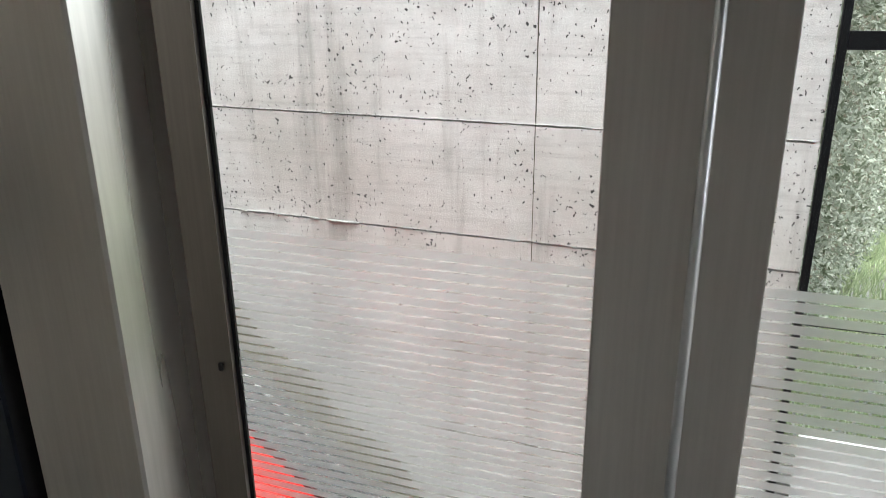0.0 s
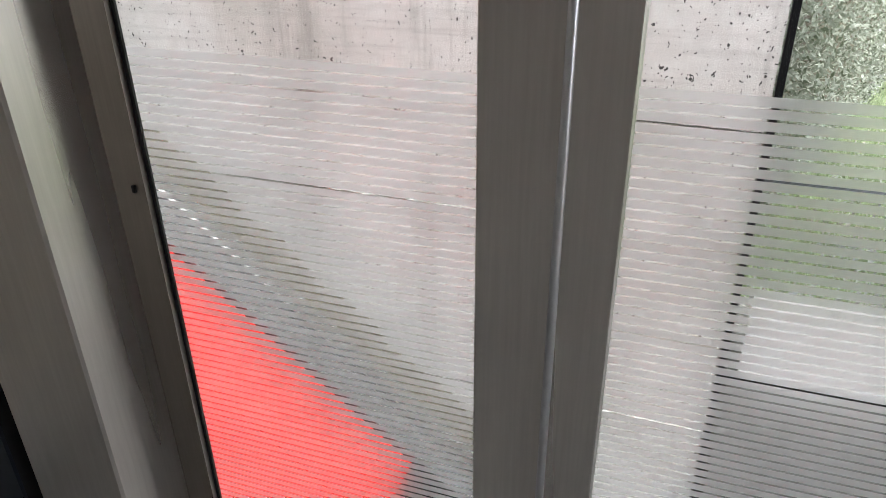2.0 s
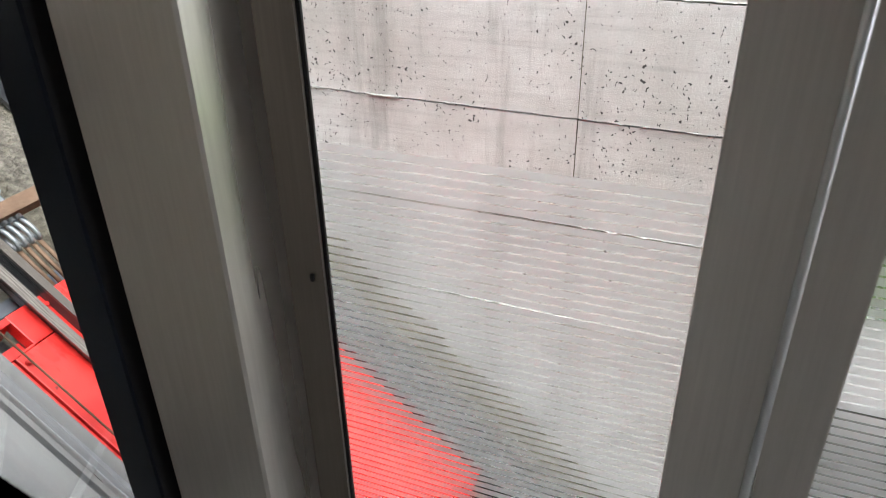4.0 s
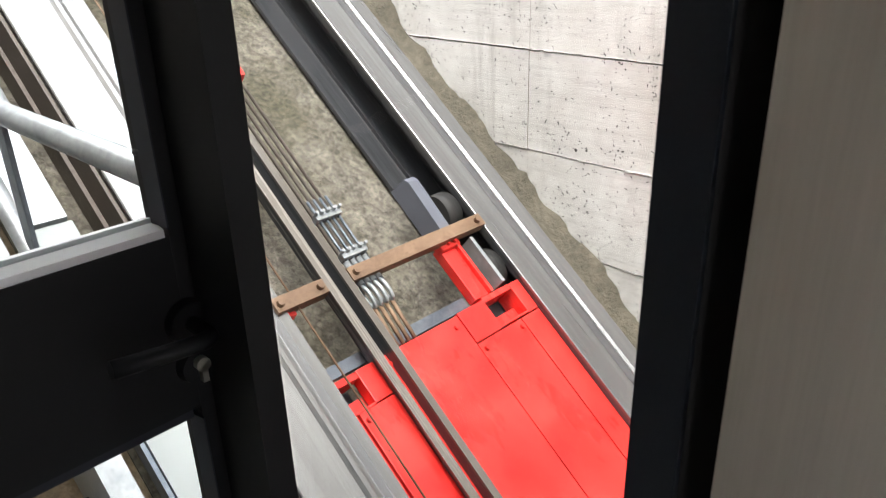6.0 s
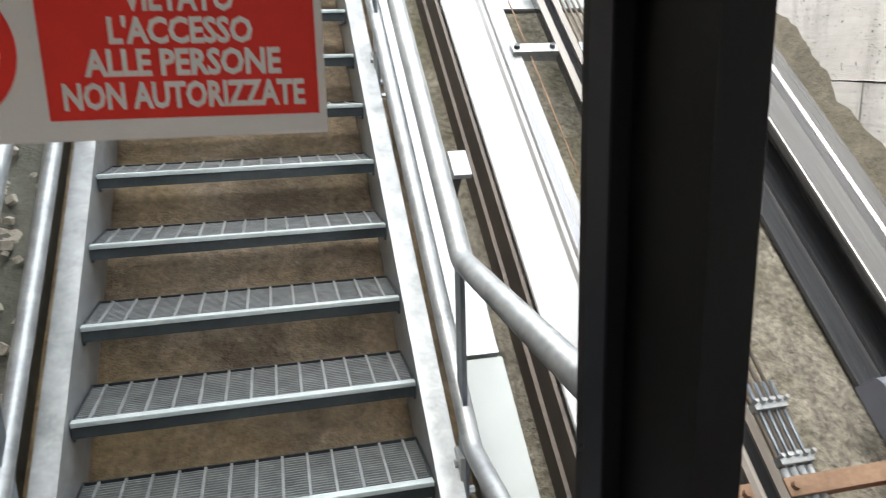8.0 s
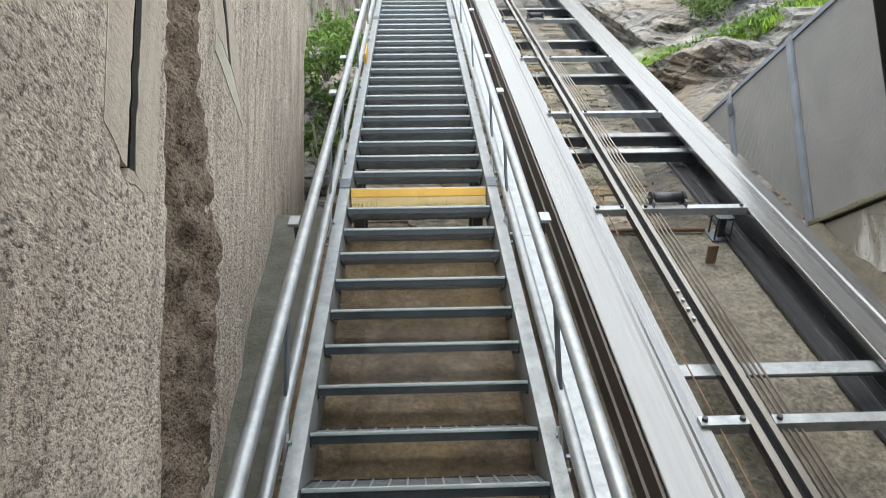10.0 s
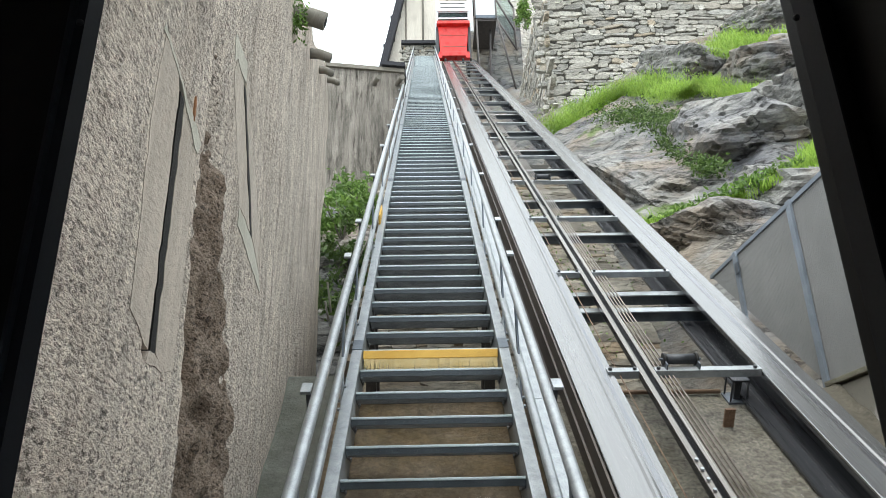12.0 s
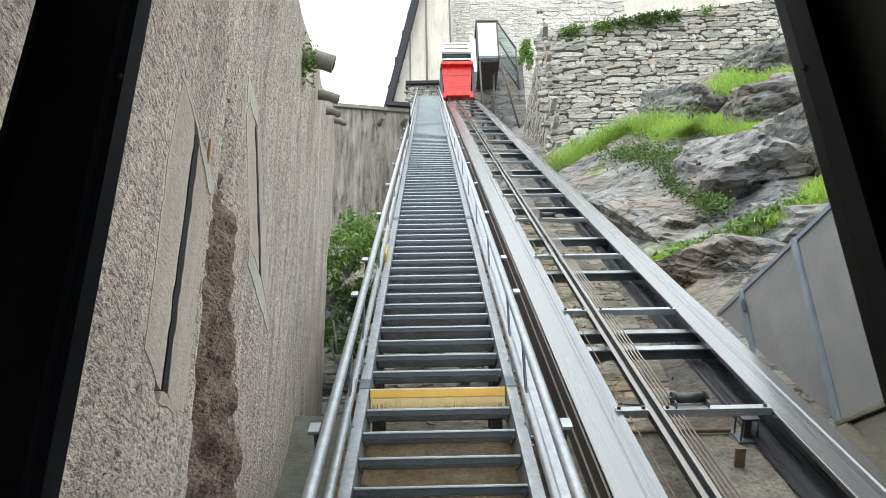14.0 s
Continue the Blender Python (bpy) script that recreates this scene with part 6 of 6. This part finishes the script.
visor = prism([(27.22, 24.96), (27.26, 25.06), (27.50, 25.62), (27.80, 26.0), (29.4, 26.0), (29.4, 25.94), (27.83, 25.94), (27.55, 25.58), (27.32, 25.0)], 0.60, 2.12)
bmesh.ops.transform(visor, matrix=Matrix(((0, 1, 0, 0), (1, 0, 0, 0), (0, 0, 1, 0), (0, 0, 0, 1))), verts=visor.verts[:])
bmesh.ops.recalc_face_normals(visor, faces=visor.faces[:])
part("roof", visor, pale_shell, car, "pale curved roof")
for z, y in ((25.22, 27.31), (25.58, 27.46)):
    part("roof_seam", boxed(0.78, 1.94, y - 0.03, y + 0.01, z - 0.012, z + 0.012), sheet_grey, car)
part("back_wall", boxed(0.70, 2.04, 29.3, 29.36, 24.3, 25.93), sheet_grey, car)
for x in (0.95, 1.75):
    part("wheel", tube([(x - 0.04, 27.05, 22.02), (x + 0.04, 27.05, 22.02)], 0.11, 16), rubber, car)

stop = thing("glass_landing", "steel and glass landing bridge on raking legs", "landing")
part("front_panel", boxed(2.60, 3.60, 29.45, 29.5, 26.5, 28.7), pale_shell, stop)
part("front_band", boxed(2.58, 3.66, 29.40, 29.45, 26.32, 26.50), galv_dull, stop)
for x in (2.58, 3.64):
    part("frame_post", boxed(x - 0.04, x + 0.04, 29.4, 29.5, 26.3, 28.8), web_steel, stop)
part("roof_frame", boxed(2.54, 3.70, 29.4, 32.5, 28.75, 28.85), web_steel, stop)
part("deck", boxed(2.58, 3.66, 29.5, 32.5, 26.2, 26.32), web_steel, stop)
side = new_bm()
q = [side.verts.new(v) for v in ((3.70, 29.5, 28.7), (4.55, 29.5, 27.0), (4.55, 29.5, 24.6), (3.70, 29.5, 26.2))]
side.faces.new(q)
part("side_pane", side, far_glass, stop)
for a, b in (((3.70, 29.48, 28.75), (4.55, 29.48, 27.0)), ((4.55, 29.48, 27.0), (4.55, 29.48, 24.5)), ((3.68, 29.48, 26.3), (4.6, 29.48, 24.4)), ((3.7, 29.48, 27.5), (4.55, 29.48, 25.6)), ((2.66, 29.48, 26.3), (2.66, 29.48, 21.5)), ((3.70, 29.48, 26.3), (4.45, 29.48, 21.9)), ((3.4, 30.2, 26.2), (3.25, 30.2, 22.0))):
    part("strut", tube([a, b], 0.05, 8), web_steel, stop)
thing("station_backing", "dark rock recess under the landing", "wall", None, "", "structure", boxed(2.3, 5.2, 31.8, 32.6, 20, 28.4), rock)


def ridge(spots, spread):
    """Places along the sloping top of the terrace wall."""
    def spot(r):
        x = r.choice(spots) + r.gauss(0, spread)
        return x, 19.86 + r.gauss(0, 0.08), 19.02 + 0.176 * x - abs(r.gauss(0, 0.22)) + r.gauss(0, 0.06)
    return spot


stuff("terrace_ivy", leaf_cloud("terrace_ivy", 1500, ridge((7.0, 7.6, 7.7, 7.9, 8.1, 8.2, 8.8), 0.20), 0.06, ivy_leaves, 41, 0.3), "ivy trailing over the terrace wall", "ivy")
stuff("terrace_weeds", leaf_cloud("terrace_weeds", 1000, ridge((4.9, 5.1, 5.3, 6.1, 6.3, 6.4, 6.9, 8.9, 10.1), 0.17), 0.06, shrub_leaves, 42, 0.3), "green weeds in the terrace wall", "weeds")
stuff("rubble_weeds", leaf_cloud("rubble_weeds", 900, lambda r: tuple(on_slope(1.2 + abs(r.gauss(0, 0.6)), 6.8 + r.random() * 6, -1.20 + r.random() * 0.12)), 0.022, shrub_leaves, 43, 0.6), "weeds among the stones under the rails", "weeds")

# ---- pieces of the concrete wall ----
LIFTS = tuple(0.549 + 0.445 * k for k in range(-8, 5)) + (2.78,)


def lift_z(z, y):
    """Height of a form joint: the lifts climb a little up the hill."""
    return z if z > 2.7 else z + 0.012 * y


rnd = random.Random(77)
for r, (z0, z1) in enumerate(zip(LIFTS, LIFTS[1:])):
    cuts = [-1.45, -0.52, 1.28, 3.08, 4.62] if r % 2 == 0 else [-1.45, -0.52, 1.28, 2.32, 4.62]
    for y0, y1 in zip(cuts, cuts[1:]):
        bm = new_bm()
        n = max(int((y1 - y0) / 0.07), 2)
        p = rnd.uniform(0, 0.006)
        rows = []
        for i in range(n + 1):
            y = y0 + 0.0018 + (y1 - y0 - 0.0036) * i / n
            lo = lift_z(z0, y) + 0.0006 + 0.0030 * abs(noise.noise(Vector((y * 9, z0, 1))))
            hi = lift_z(z1, y) - 0.0006 - 0.0030 * abs(noise.noise(Vector((y * 9, z1, 5))))
            rows.append([bm.verts.new(v) for v in ((WALL_X + 0.011, y, lo), (WALL_X - 0.001 - p, y, lo + 0.003), (WALL_X - 0.001 - p, y, hi - 0.003), (WALL_X + 0.011, y, hi))])
        for a, b in zip(rows, rows[1:]):
            for k in range(3):
                bm.faces.new((a[k], a[k + 1], b[k + 1], b[k]))
        bmesh.ops.recalc_face_normals(bm, faces=bm.faces[:])
        part("concrete_panel", bm, wall_concrete, east)

chalk = plain("chalky_concrete_fin", (0.08, 0.077, 0.07), (0.70, 0.69, 0.67), 0.9, 0.0, 60, 160, 0.5, 0.004)
for z in LIFTS[1:-1]:
    bm = new_bm()
    rows = []
    y = -1.44
    while y < 4.6:
        h = 0.022 * max(noise.fractal(Vector((y * 30, z * 3, 2)), 0.8, 2.2, 4) + 0.10, 0.0) * (0.4 + 1.2 * abs(noise.noise(Vector((y * 2.2, z, 8)))))
        dz = 0.004 * noise.fractal(Vector((y * 17, z * 5, 6)), 0.8, 2.2, 3) + 0.004
        w = 0.0040 + 0.006 * abs(noise.noise(Vector((y * 40, z, 3))))
        zy = lift_z(z, y) + dz
        rows.append([bm.verts.new(v) for v in ((WALL_X + 0.008, y, zy - w), (WALL_X - 0.006 - h, y, zy), (WALL_X + 0.008, y, zy + w))])
        y += 0.006
    for p, q in zip(rows, rows[1:]):
        for k in range(2):
            bm.faces.new((p[k], p[k + 1], q[k + 1], q[k]))
    bmesh.ops.recalc_face_normals(bm, faces=bm.faces[:])
    part("joint_fin", bm, chalk, east, "ragged chalky fin along a form joint")
